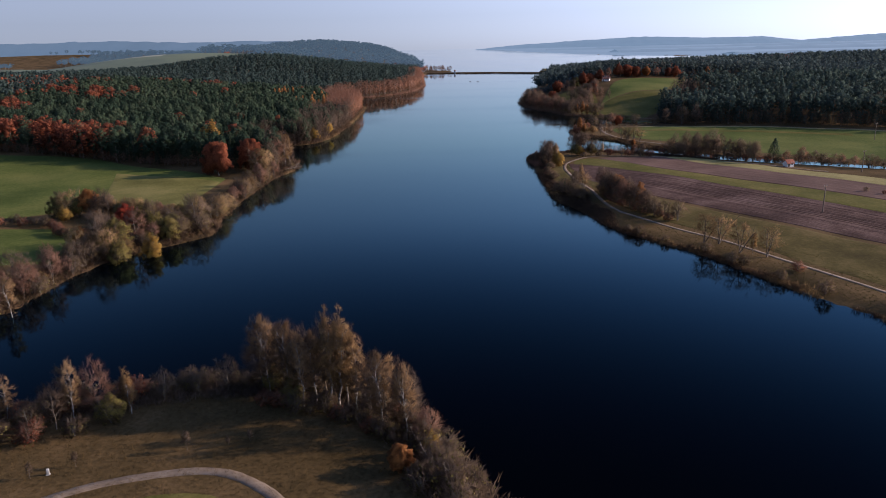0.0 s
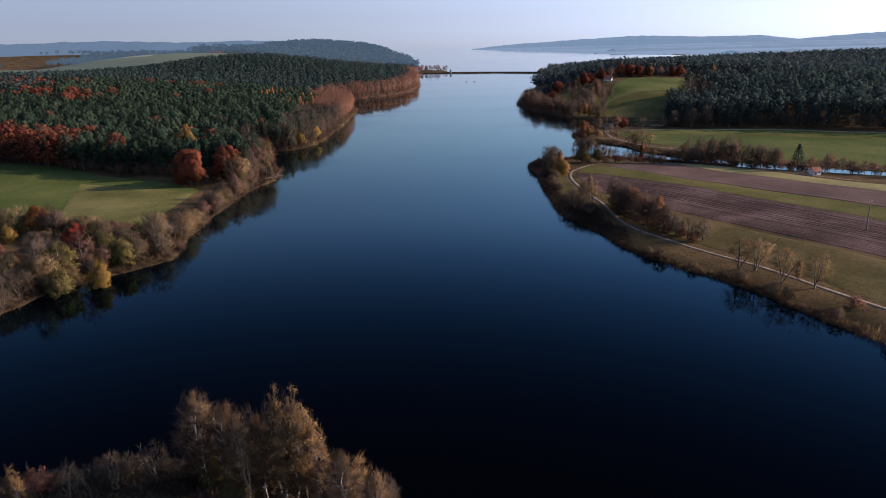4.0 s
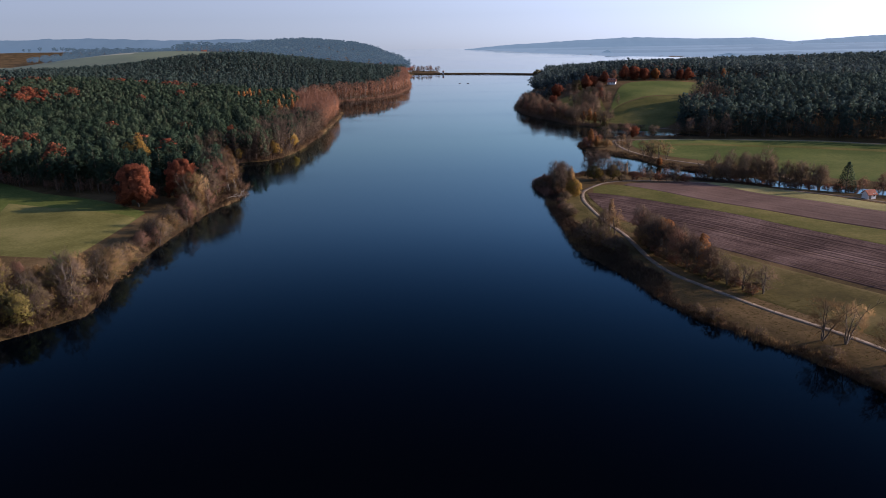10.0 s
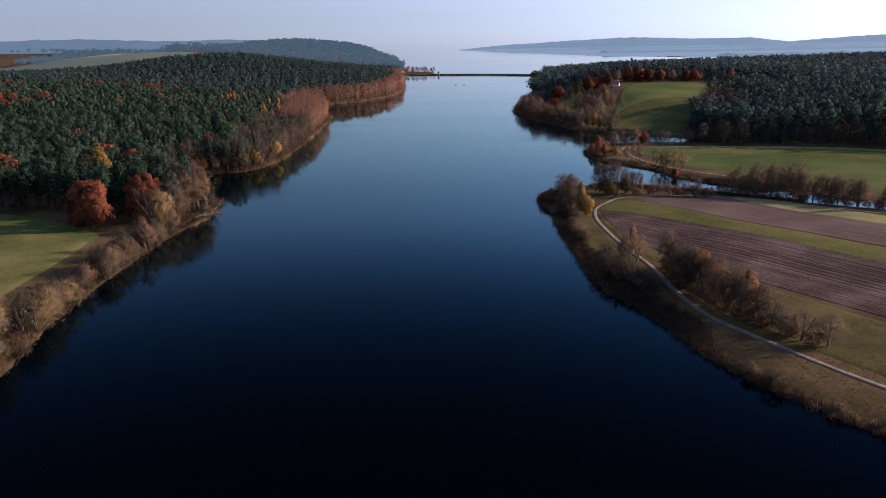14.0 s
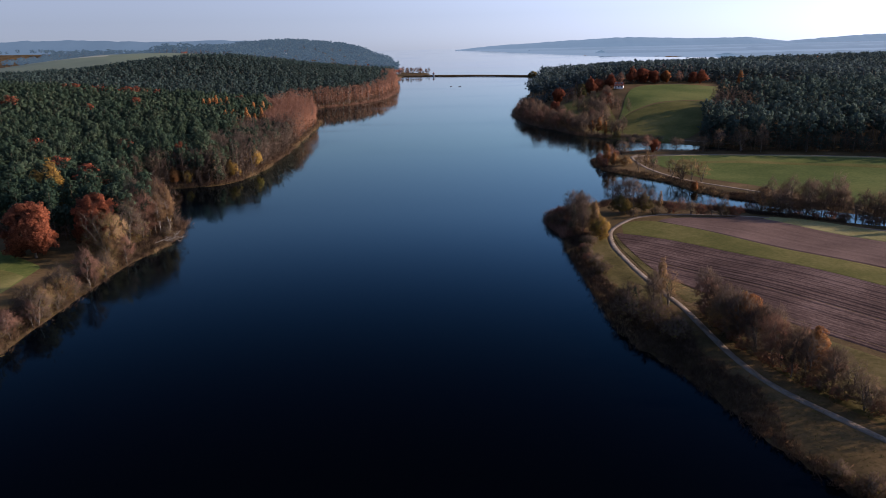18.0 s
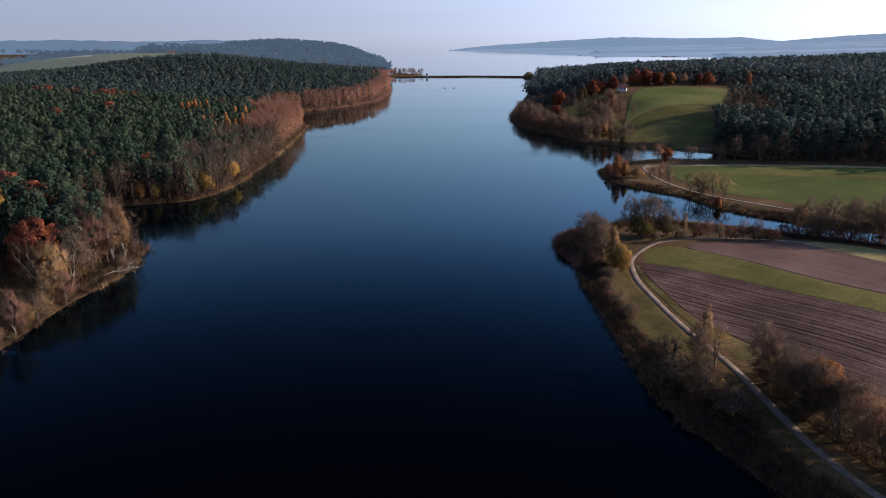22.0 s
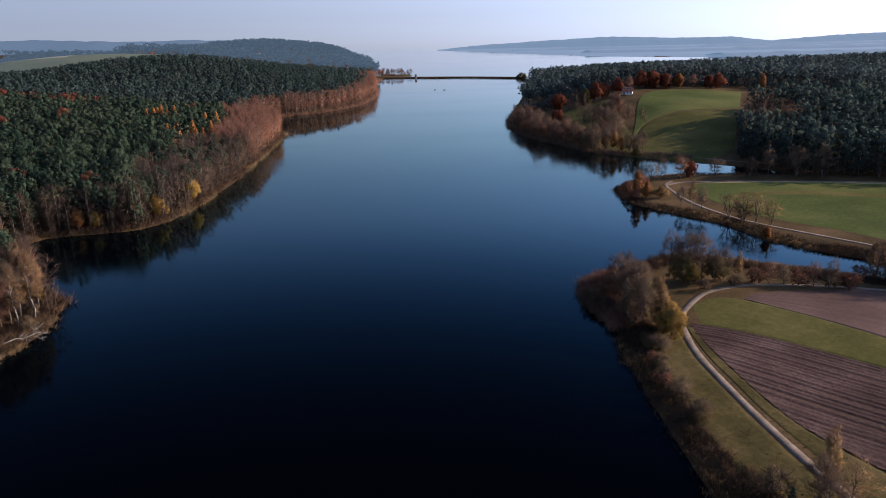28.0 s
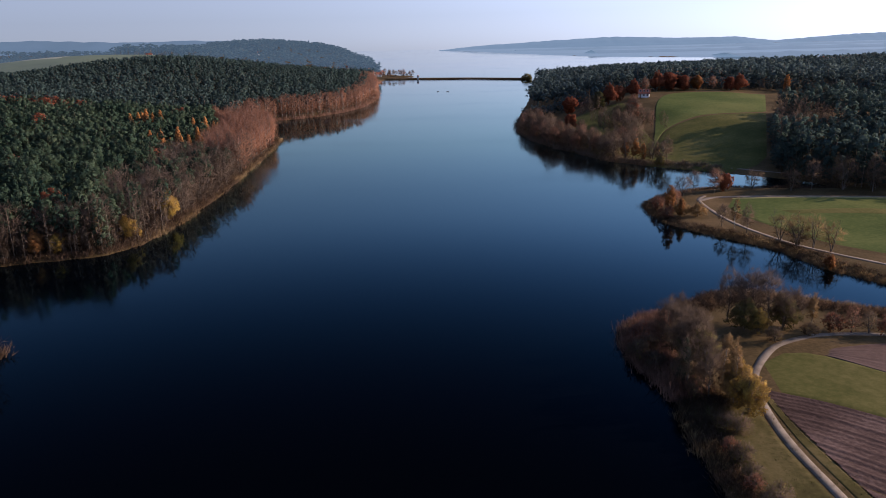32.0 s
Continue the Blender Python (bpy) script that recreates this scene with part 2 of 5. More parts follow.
def np_mesh(name, verts, faces, mats, index=None, smooth=False, crown=None):
    """A mesh from arrays; faces all with the same number of corners."""
    verts, faces = np.asarray(verts, np.float32), np.asarray(faces, np.int32)
    me = bpy.data.meshes.new(name)
    me.vertices.add(len(verts))
    me.vertices.foreach_set("co", verts.ravel())
    k = faces.shape[1]
    me.loops.add(faces.size)
    me.loops.foreach_set("vertex_index", faces.ravel())
    me.polygons.add(len(faces))
    me.polygons.foreach_set("loop_start", np.arange(0, faces.size, k, dtype=np.int32))
    me.polygons.foreach_set("loop_total", np.full(len(faces), k, np.int32))
    for m in mats:
        me.materials.append(m)
    if index is not None:
        me.polygons.foreach_set("material_index", np.asarray(index, np.int32))
    if smooth:
        me.polygons.foreach_set("use_smooth", np.ones(len(faces), bool))
    if crown is not None:
        at = me.attributes.new("crown_normal", "FLOAT_VECTOR", "POINT")
        at.data.foreach_set("vector", np.asarray(crown, np.float32).ravel())
    me.update(calc_edges=True)
    return me


def part(name, data, parent, label=""):
    """A mesh, or a bmesh with one material, as one object under a thing."""
    ob = new(name, data)
    ob.parent = parent
    return tagged(ob, label) if label else ob


def bm_mesh(name, bm, mat):
    me = bpy.data.meshes.new(name)
    bm.to_mesh(me)
    bm.free()
    me.materials.append(mat)
    return me


def box_mesh(name, size, at, mat, bevel=0.0):
    bm = bmesh.new()
    bmesh.ops.create_cube(bm, size=1.0, matrix=Matrix.Translation(at) @ Matrix.Diagonal((*size, 1)))
    if bevel:
        bmesh.ops.bevel(bm, geom=bm.edges[:], offset=bevel, segments=1, affect="EDGES")
    return bm_mesh(name, bm, mat)


# ---- the lie of the land ----
SHORE_EAST = [(160, -400), (124, 40), (104, 110), (90, 145), (83, 157), (77, 171), (72, 182), (66, 196), (60, 204), (53, 214), (48, 226), (45, 240), (42, 251), (37.5, 261), (36, 272), (35.5, 290), (35.5, 312), (36, 330), (37.5, 343), (35.5, 352), (35, 362), (38, 370), (43, 375)]
INLET = [(52, 381), (60, 387), (69, 390), (83, 381), (95, 374), (112, 362), (130, 349), (150, 337), (175, 324), (225, 296), (228, 302), (180, 333), (155, 347), (135, 362), (118, 376), (104, 391), (97, 402), (93, 420), (81, 437), (73, 451), (71, 464), (74, 478), (83, 489), (95, 498), (112, 503), (135, 499), (152, 496), (150, 508), (135, 523), (118, 538)]
SHORE_NORTH = [(106, 547), (85, 567), (69, 610), (60, 644), (57, 684), (63, 730), (72, 785), (95, 900), (115, 1012), (140, 1150), (151, 1240), (165, 1300), (230, 1420), (330, 1480), (560, 1480), (1100, 1500), (1900, 1600), (2000, 1800), (900, 1950), (640, 2150), (480, 2500), (330, 3300), (200, 4300), (200, 6000), (-1400, 6000)]
SHORE_WEST = [(-1200, 3300), (-250, 2600), (-110, 2000), (-80, 1510), (-22, 1480), (-12, 1425), (-55, 1400), (-66, 1250), (-54, 1073), (-49, 989), (-57, 883), (-70, 845), (-85, 815), (-117, 787), (-125, 750), (-112, 710), (-91, 680), (-88, 650), (-85, 575), (-83, 511), (-84, 475), (-87, 446), (-94, 434), (-104, 431), (-120, 427), (-126, 410), (-116, 390), (-98, 378), (-86, 368), (-81, 350), (-86, 325), (-87, 300), (-88, 275), (-86, 245), (-82, 222), (-90, 213), (-103, 197), (-107, 180), (-109, 155), (-114, 135)]
SHORE_SOUTH = [(-160, 126), (-260, 122), (-260, 106), (-150, 98), (-90, 101), (-71, 109), (-59, 115), (-45, 118), (-26, 117), (-16, 112), (-9, 105), (-2, 94), (4, 83), (12, 68), (20, 45), (26, 10), (30, -400)]
LAKE = np.array(SHORE_EAST + INLET + SHORE_NORTH + SHORE_WEST + SHORE_SOUTH, float)


def shore_distance(x, y):
    """Metres from the shore: positive on land, negative on the lake."""
    p = np.stack([np.ravel(x), np.ravel(y)], -1).astype(float)
    best, inside = np.full(len(p), 1e9), np.zeros(len(p), bool)
    for a, b in zip(LAKE, np.roll(LAKE, -1, 0)):
        e = b - a
        t = np.clip(((p - a) @ e) / (e @ e), 0, 1)
        best = np.minimum(best, ((p - a - t[:, None] * e) ** 2).sum(1))
        cross = (a[1] > p[:, 1]) != (b[1] > p[:, 1])
        inside ^= cross & (p[:, 0] < (b[0] - a[0]) * (p[:, 1] - a[1]) / (b[1] - a[1] + 1e-12) + a[0])
    d = np.sqrt(best)
    return np.where(inside, -d, d).reshape(np.shape(x))


# centre x, y, width x, y, height of each rise of the ground
HILLS = [
    (-420, 640, 130, 150, 19), (-300, 1090, 105, 130, 26), (-560, 1130, 130, 160, 3), (-620, 1520, 190, 160, 34), (-420, 2100, 200, 360, 46), (-1500, 3100, 700, 500, 60),
    (150, 725, 130, 85, 17), (280, 570, 100, 60, 6), (400, 960, 260, 120, 11), (-900, 700, 250, 300, 18), (800, 700, 250, 300, 14),
]


def smooth01(v):
    v = np.clip(v, 0, 1)
    return v * v * (3 - 2 * v)


def ground_z(x, y, d=None):
    x, y = np.asarray(x, float), np.asarray(y, float)
    d = shore_distance(x, y) if d is None else d
    rise = 0.0
    for cx, cy, wx, wy, h in HILLS:
        rise = rise + h * np.exp(-0.5 * (((x - cx) / wx) ** 2 + ((y - cy) / wy) ** 2))
    lumps = 0.25 * np.sin(x * 0.11 + 1.3 * np.sin(y * 0.05)) * np.sin(y * 0.09 + x * 0.03)
    land = 0.03 + 1.1 * smooth01(d / 6) + 0.5 * smooth01((d - 6) / 40) + rise * smooth01(d / 90) + lumps * smooth01(d / 15)
    return np.where(d > 0, land, -1.5 * smooth01(-d / 4) + 0.03)


def gz(x, y):
    return float(ground_z(np.array([x]), np.array([y]))[0])


def graded(stops):
    """Coordinates from (start, step) stops; the last stop ends the row."""
    out = []
    for (a, s), (b, _) in zip(stops, stops[1:]):
        out.append(np.arange(a, b - 0.01, s))
    return np.concatenate(out + [[stops[-1][0]]])


def build_ground():
    xs = graded([(-4800, 300), (-1500, 60), (-600, 20), (-280, 6), (-150, 2.5), (170, 5), (300, 20), (700, 60), (1500, 300), (4800, 0)])
    ys = graded([(-500, 40), (20, 2.5), (560, 4), (840, 10), (1400, 30), (2300, 120), (4920, 0)])
    gx, gy = np.meshgrid(xs, ys)
    v = np.stack([gx, gy, ground_z(gx, gy)], -1).reshape(-1, 3)
    nx, ny = len(xs), len(ys)
    i = (np.arange(ny - 1)[:, None] * nx + np.arange(nx - 1)).ravel()
    f = np.stack([i, i + 1, i + nx + 1, i + nx], -1)
    tagged(new("ground", np_mesh("ground", v, f, [GRASS], smooth=True)), "olive autumn grassland rolling round a lake", "ground", kind="structure")


build_ground()
bm = bmesh.new()
for c in ((-4800, -500, 0), (4800, -500, 0), (4800, 4920, 0), (-4800, 4920, 0)):
    bm.verts.new(c)
bm.faces.new(bm.verts)
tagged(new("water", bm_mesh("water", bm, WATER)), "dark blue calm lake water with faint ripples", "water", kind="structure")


# ---- fields and paths ----
def along(points, n):
    """n points at even steps along a line of points."""
    p = np.array(points, float)
    s = np.r_[0, np.cumsum(np.hypot(*np.diff(p, axis=0).T))]
    t = np.linspace(0, s[-1], n)
    return np.stack([np.interp(t, s, p[:, 0]), np.interp(t, s, p[:, 1])], -1)


def curve(points, n):
    """A smooth line through points."""
    p = np.array(points, float)
    q = np.vstack([2 * p[0] - p[1], p, 2 * p[-1] - p[-2]])
    out = []
    for i in range(len(p) - 1):
        a, b, c, d = q[i : i + 4]
        t = np.linspace(0, 1, 12, endpoint=False)[:, None]
        out.append(0.5 * (2 * b + (c - a) * t + (2 * a - 5 * b + 4 * c - d) * t**2 + (3 * b - a - 3 * c + d) * t**3))
    return along(np.vstack(out + [p[-1:]]), n)


def field(name, near, far, mat, label, lift=0.12, rows=24, cols=60, furrow=0.0, category="field"):
    """A field between two edges, laid over the ground; furrow: depth of its plough rows, which run along the edges."""
    a, b = curve(near, cols), curve(far, cols)
    t = np.linspace(0, 1, rows)[:, None, None]
    g = a[None] * (1 - t) + b[None] * t
    z = ground_z(g[..., 0], g[..., 1]) + lift
    if furrow:
        rng = np.random.RandomState(5)
        ridge = np.convolve(rng.normal(size=rows + 4), (0.5, 1, 1, 1, 0.5), "valid") * 0.45 + 0.5 * (np.arange(rows) % 3 == 0)
        z += (furrow * ridge)[:, None] + rng.uniform(-0.25, 0.25, z.shape) * furrow
    z[0] -= lift + 0.1
    z[-1] -= lift + 0.1
    z[:, 0] -= lift + 0.1
    z[:, -1] -= lift + 0.1
    v = np.concatenate([g, z[..., None]], -1).reshape(-1, 3)
    i = (np.arange(rows - 1)[:, None] * cols + np.arange(cols - 1)).ravel()
    f = np.stack([i, i + 1, i + cols + 1, i + cols], -1)
    return tagged(new(name, np_mesh(name, v, f, [mat])), label, category, kind="structure")


def track(name, points, width, mat, label, lift=0.06, n=240):
    """A path with a slightly crowned top and sloping edges."""
    c = curve(points, n)
    d = np.gradient(c, axis=0)
    d /= np.hypot(*d.T)[:, None]
    side = np.stack([d[:, 1], -d[:, 0]], -1)
    wob = 0.06 * np.sin(np.arange(n) * 0.37) + 0.05 * np.sin(np.arange(n) * 1.1)
    v = []
    for off, up in ((-0.53, -0.12), (-0.5, 0.0), (0, 0.006), (0.5, 0.0), (0.53, -0.12)):
        p = c + side * (off * (width + wob))[:, None]
        v.append(np.c_[p, ground_z(c[:, 0], c[:, 1]) + lift + up])
    v = np.stack(v, 1).reshape(-1, 3)
    i = (np.arange(n - 1)[:, None] * 5 + np.arange(4)).ravel()
    f = np.stack([i, i + 1, i + 6, i + 5], -1)
    return tagged(new(name, np_mesh(name, v, f, [mat])), label, "path", kind="structure")


def inside_polygon(x, y, ring):
    hit = np.zeros(np.shape(x), bool)
    for (ax, ay), (bx, by) in zip(ring, np.roll(ring, -1, 0)):
        hit ^= ((ay > y) != (by > y)) & (x < (bx - ax) * (y - ay) / (by - ay + 1e-12) + ax)
    return hit


def ploughed(near, far, step=0.3, rows=230):
    """A ploughed field: furrows run beside its far edge, and end where they meet the near edge."""
    c = curve(far, 520)
    d = np.gradient(c, axis=0)
    d = np.stack([np.convolve(np.pad(d[:, k], 24, "edge"), np.ones(49) / 49, "valid") for k in (0, 1)], -1)
    d /= np.hypot(*d.T)[:, None]
    c = np.vstack([c[0] - d[0] * np.arange(30, 0, -0.5)[:, None], c])
    d = np.vstack([np.repeat(d[:1], 60, 0), d])
    g = c[None] + np.stack([d[:, 1], -d[:, 0]], -1)[None] * (np.arange(rows) * step)[:, None, None]
    rng = np.random.RandomState(5)
    ridge = np.convolve(rng.normal(size=rows + 2), (0.6, 1, 0.6), "valid") * 0.035 + 0.05 * (np.arange(rows) % 4 < 2)
    z = ground_z(g[..., 0], g[..., 1]) + 0.07 + ridge[:, None] + rng.uniform(-0.025, 0.025, g.shape[:2])
    n = g.shape[1]
    i = (np.arange(rows - 1)[:, None] * n + np.arange(n - 1)).ravel()
    f = np.stack([i, i + n, i + n + 1, i + 1], -1)
    v = np.concatenate([g, z[..., None]], -1).reshape(-1, 3)
    mid = v[f].mean(1)
    f = f[inside_polygon(mid[:, 0], mid[:, 1], np.vstack([curve(near, 160), curve(far, 160)[::-1]]))]
    used = np.unique(f)
    back = np.zeros(len(v), int)
    back[used] = np.arange(len(used))
    return tagged(new("ploughed_field", np_mesh("ploughed_field", v[used], back[f], [PLOUGH])), "dark brown ploughed field with long furrows", "field", kind="structure")


PLOUGH_NEAR = [(52, 339), (51.6, 329), (52.2, 314), (54, 301), (58, 290), (63, 279), (69, 269), (81, 251), (92, 235), (119, 196), (160, 140)]
PLOUGH_FAR = [(53, 340), (63, 332), (89, 303), (112, 271), (140, 230), (185, 165)]
STRIP_FAR = [(55, 350), (68, 352), (94, 317), (123, 285), (151, 250), (200, 180)]
FALLOW_FAR = [(70, 354), (84, 356), (101, 354), (117, 331), (135, 309), (170, 268), (215, 200)]
ploughed(PLOUGH_NEAR, PLOUGH_FAR)
field("grass_strip", PLOUGH_FAR, STRIP_FAR, MEADOW, "green grass strip between two ploughed fields", 0.1)
field("harrowed_field", STRIP_FAR[1:], FALLOW_FAR, FALLOW, "pale brown harrowed field, smooth", 0.11, 60, 100, 0.03)
field("stubble_field", FALLOW_FAR[2:], [(103, 356), (118, 348), (142, 321), (180, 280), (225, 215)], STUBBLE, "pale yellow stubble strip beside a harrowed field", 0.1)
field("crop_field", [(98, 466), (99, 446), (106, 424), (122, 400), (139, 372), (175, 345), (240, 300)], [(104, 478), (136, 474), (161, 468), (200, 449), (249, 421), (330, 375)], CROP, "bright green young crop field in sunlight", 0.12, 40, 60)
field("meadow_west", [(-106, 250), (-112, 262), (-141, 268), (-165, 243), (-260, 235)], [(-106, 318), (-130, 336), (-160, 351), (-215, 384), (-330, 400)], CROP, "bright green meadow at the edge of a wood", 0.12, 30, 60)
field("meadow_strip", [(-143, 271), (-128, 265), (-113, 262), (-105, 259)], [(-168, 336), (-140, 326), (-118, 318), (-107, 312)], MOWN, "yellowish mown strip of a meadow", 0.17, 20, 30)
field("meadow_south", [(-116, 190), (-135, 188), (-240, 170)], [(-124, 215), (-142, 230), (-250, 225)], CROP, "green meadow behind the lakeside bushes", 0.12)
HILL_LOW, HILL_TOP = [(89, 531), (105, 526), (135, 533), (152, 550)], [(119, 606), (148, 690), (180, 716), (224, 704)]
HILL_MID = [tuple(np.add(np.multiply(a, 0.45), np.multiply(b, 0.55))) for a, b in zip(HILL_LOW, HILL_TOP)]
field("bend_lawn", [(-55, 75), (-49, 79.5), (-42, 82.5), (-35, 82.5), (-31, 80), (-27.5, 75), (-24, 66)], [(-60, 62), (-52, 58), (-44, 55), (-37, 54), (-32, 54), (-28, 54), (-24, 52)], MEADOW, "green lawn inside the bend of a path", 0.1)
field("hill_pasture", HILL_LOW, HILL_MID, MEADOW, "olive pasture sloping down to an inlet", 0.15, 30, 40)
field("hill_field", HILL_MID, HILL_TOP, CROP, "bright green hillside crop field between woods", 0.15, 30, 40)
field("hill_meadow", [(70, 625), (82, 640), (95, 660)], [(68, 665), (85, 690), (110, 700)], MEADOW, "small sunlit meadow on a headland", 0.15)

field("headland_meadow", [(82, 580), (96, 563), (112, 558)], [(84, 690), (108, 702), (128, 700)], MEADOW, "olive meadow between the trees of a headland", 0.12, 30, 20)
field("field_margin", [(103, 477), (136, 473), (161, 467), (200, 448), (249, 420), (330, 374)], [(104, 479.5), (136, 475), (161, 470), (200, 451), (249, 423), (330, 377)], STUBBLE, "pale dry margin of a crop field", 0.2, 6, 40)
field("crop_band", [(112, 452), (140, 446), (175, 432), (225, 405)], [(110, 458), (140, 455), (175, 442), (228, 416)], MEADOW, "olive band across a crop field", 0.2, 8, 40)
field("shore_verge", [(40.5, 338), (39, 324), (38.5, 306), (39.5, 294), (41, 282)], [(49, 337), (47.5, 324), (48.1, 305), (49.4, 291), (51, 279)], VERGE, "mown grass verge between path and shore scrub", 0.1, 16, 40)
field("path_edge", [(51, 339), (49.6, 325), (49.9, 314), (50.5, 304), (51.8, 291), (53.2, 280)], [(52.4, 339.5), (51.5, 329), (52.2, 314), (54, 301), (58, 290), (62.8, 279)], VERGE, "rough grass edge between path and ploughed field", 0.06, 10, 40)
field("path_verge", [(54.5, 268), (57, 250), (63, 233), (72, 217), (82, 200), (95, 170), (112, 140)], [(57.5, 289), (62.5, 278), (68.5, 267), (80.5, 249), (91.5, 233), (118, 194), (150, 150)], VERGE, "rough meadow between path and ploughed field", 0.1, 24, 50)
track("headland_path", [(64, 640), (74, 606), (86, 578), (103, 557), (120, 545), (142, 526), (160, 512)], 1.6, GRAVEL, "pale path along the headland shore")
track("lakeside_path", [(150, 60), (118, 118), (97, 160), (86, 184), (77, 202), (68, 217), (60, 231.5), (55, 242), (53, 253), (52.4, 265), (51.8, 278), (50.2, 291), (49, 304), (48.4, 314), (48.2, 324), (49.6, 335), (52.5, 345), (60, 355), (67, 359), (76, 361), (90, 359), (108, 352), (130, 336), (160, 308)], 1.4, GRAVEL, "pale gravel path curving along the shore")
track("spit_path", [(98, 484), (93, 476), (91.5, 461), (92.5, 441), (97, 425), (102, 415), (112, 400), (122, 387), (136, 368), (150, 349), (180, 335)], 1.45, GRAVEL, "pale gravel path round a crop field")
track("field_road", [(93, 476), (104, 481), (136, 476), (161, 471), (200, 452), (249, 424), (330, 378)], 2.2, GRAVEL, "pale farm road at the foot of a wood")
track("meadow_path", [(-68, 68), (-60, 78), (-52, 84), (-42, 87), (-35, 87), (-29, 84), (-24, 79), (-20, 68), (-18, 40)], 1.75, GRAVEL, "pale gravel path bending through a meadow")


# ---- trees ----
def unit(v):
    return v / (np.linalg.norm(v, axis=-1, keepdims=True) + 1e-9)


def tubes(segs, sides=5):
    """Tapered limbs: rows of p0, p1, r0, r1."""
    vs, fs, k = [], [], 0
    ang = np.arange(sides) * 2 * np.pi / sides
    for p0, p1, r0, r1 in segs:
        p0, p1 = np.array(p0, float), np.array(p1, float)
        d = unit(p1 - p0)
        u = unit(np.cross(d, (0.31, 0.87, 0.2)))
        w = np.cross(d, u)
        ring = np.cos(ang)[:, None] * u + np.sin(ang)[:, None] * w
        vs += [p0 + r0 * ring, p1 + r1 * ring]
        j = np.arange(sides)
        n = (j + 1) % sides
        fs += [np.stack([k + j, k + n, k + sides + n], -1), np.stack([k + j, k + sides + n, k + sides + j], -1)]
        k += 2 * sides
    return np.concatenate(vs), np.concatenate(fs)


def leaves(rng, centres, radii, n, size, out=0.55, slim=0.8):
    """n small leaf sprays round each centre, turned mostly outwards."""
    c = np.repeat(np.array(centres, float), n, 0)
    r = np.repeat(np.array(radii, float), n)[:, None]
    d = unit(rng.normal(size=c.shape))
    p = c + d * r * rng.uniform(0.45, 1.0, (len(c), 1))
    nrm = unit(d * out * 1.3 + rng.normal(size=c.shape) * (1 - out) * 0.7 + (0, 0, 0.15))
    u = unit(np.cross(nrm, rng.normal(size=c.shape)))
    w = np.cross(nrm, u)
    s = size * rng.uniform(0.6, 1.4, (len(c), 1))
    v = np.stack([p + s * u, p - 0.5 * s * u + slim * s * w, p - 0.5 * s * u - slim * s * w], 1)
    return v.reshape(-1, 3), np.arange(len(v) * 3).reshape(-1, 3)


def slivers(rng, starts, dirs, n, length, width, spread=0.5):
    """n fine twigs from each start."""
    p, d = np.repeat(np.array(starts), n, 0), np.repeat(np.array(dirs), n, 0)
    d = unit(d + rng.normal(size=d.shape) * spread)
    l = length * rng.uniform(0.5, 1.3, (len(p), 1))
    p = p + d * rng.uniform(-0.7, 0.5, (len(p), 1)) * length
    u = unit(np.cross(d, rng.normal(size=d.shape))) * width
    v = np.stack([p - u, p + u, p + d * l], 1)
    return v.reshape(-1, 3), np.arange(len(v) * 3).reshape(-1, 3)


def skeleton(rng, h, spread, base, lift, limbs, subs, r0, stems=1):
    """Trunk, limbs and boughs of a broadleaved tree. Returns limb rows, and tips with their directions."""
    segs, tips, dirs = [], [], []
    for s in range(stems):
        lean = rng.normal(size=2) * (0.02 if stems == 1 else 0.22)
        pts = [np.array((0.0, 0.0, -0.2))]
        for k in range(1, 7):
            z = h * 0.86 * k / 6
            pts.append(np.array((lean[0] * z + rng.normal() * 0.012 * h, lean[1] * z + rng.normal() * 0.012 * h, z)))
        rad = r0 * (1 - np.arange(7) / 7.4) ** 0.9
        segs += [(pts[k], pts[k + 1], rad[k], rad[k + 1]) for k in range(6)]
        turn = rng.uniform(0, 6.28)
        for i in range(limbs // stems):
            f = base + (0.98 - base) * (i + rng.uniform(0, 0.8)) / (limbs // stems)
            z = f * h * 0.86
            k = min(5, int(z / (h * 0.86) * 6))
            t = z / (h * 0.86) * 6 - k
            p = pts[k] * (1 - t) + pts[k + 1] * t
            az = turn + i * 2.4 + rng.normal() * 0.3
            reach = spread * (0.35 + 0.75 * math.sin(math.pi * min(1, 0.12 + 0.88 * (1 - (f - base) / (1.05 - base))) ** 0.8)) * rng.uniform(0.75, 1.2)
            d = unit(np.array((math.cos(az), math.sin(az), lift * rng.uniform(0.7, 1.3))))
            q = p + d * reach * 0.55
            e = unit(d + np.array((0, 0, 0.35)) + rng.normal(size=3) * 0.15)
            tip = q + e * reach * 0.5
            rl = max(0.03, rad[k] * 0.5)
            segs += [(p, q, rl, rl * 0.6), (q, tip, rl * 0.6, 0.02)]
            tips.append(tip)
            dirs.append(e)
            for j in range(subs):
                t = rng.uniform(0.25, 1.0)
                b = p + (q - p) * t if rng.rand() < 0.5 else q + (tip - q) * t
                g = unit(e + rng.normal(size=3) * 0.6 + np.array((0, 0, 0.15)))
                end = b + g * reach * rng.uniform(0.25, 0.5)
                segs.append((b, end, rl * 0.35, 0.015))
                tips.append(end)
                dirs.append(g)
        tips.append(pts[-1])
        dirs.append(np.array((0, 0, 1.0)))
    return segs, np.array(tips), np.array(dirs)


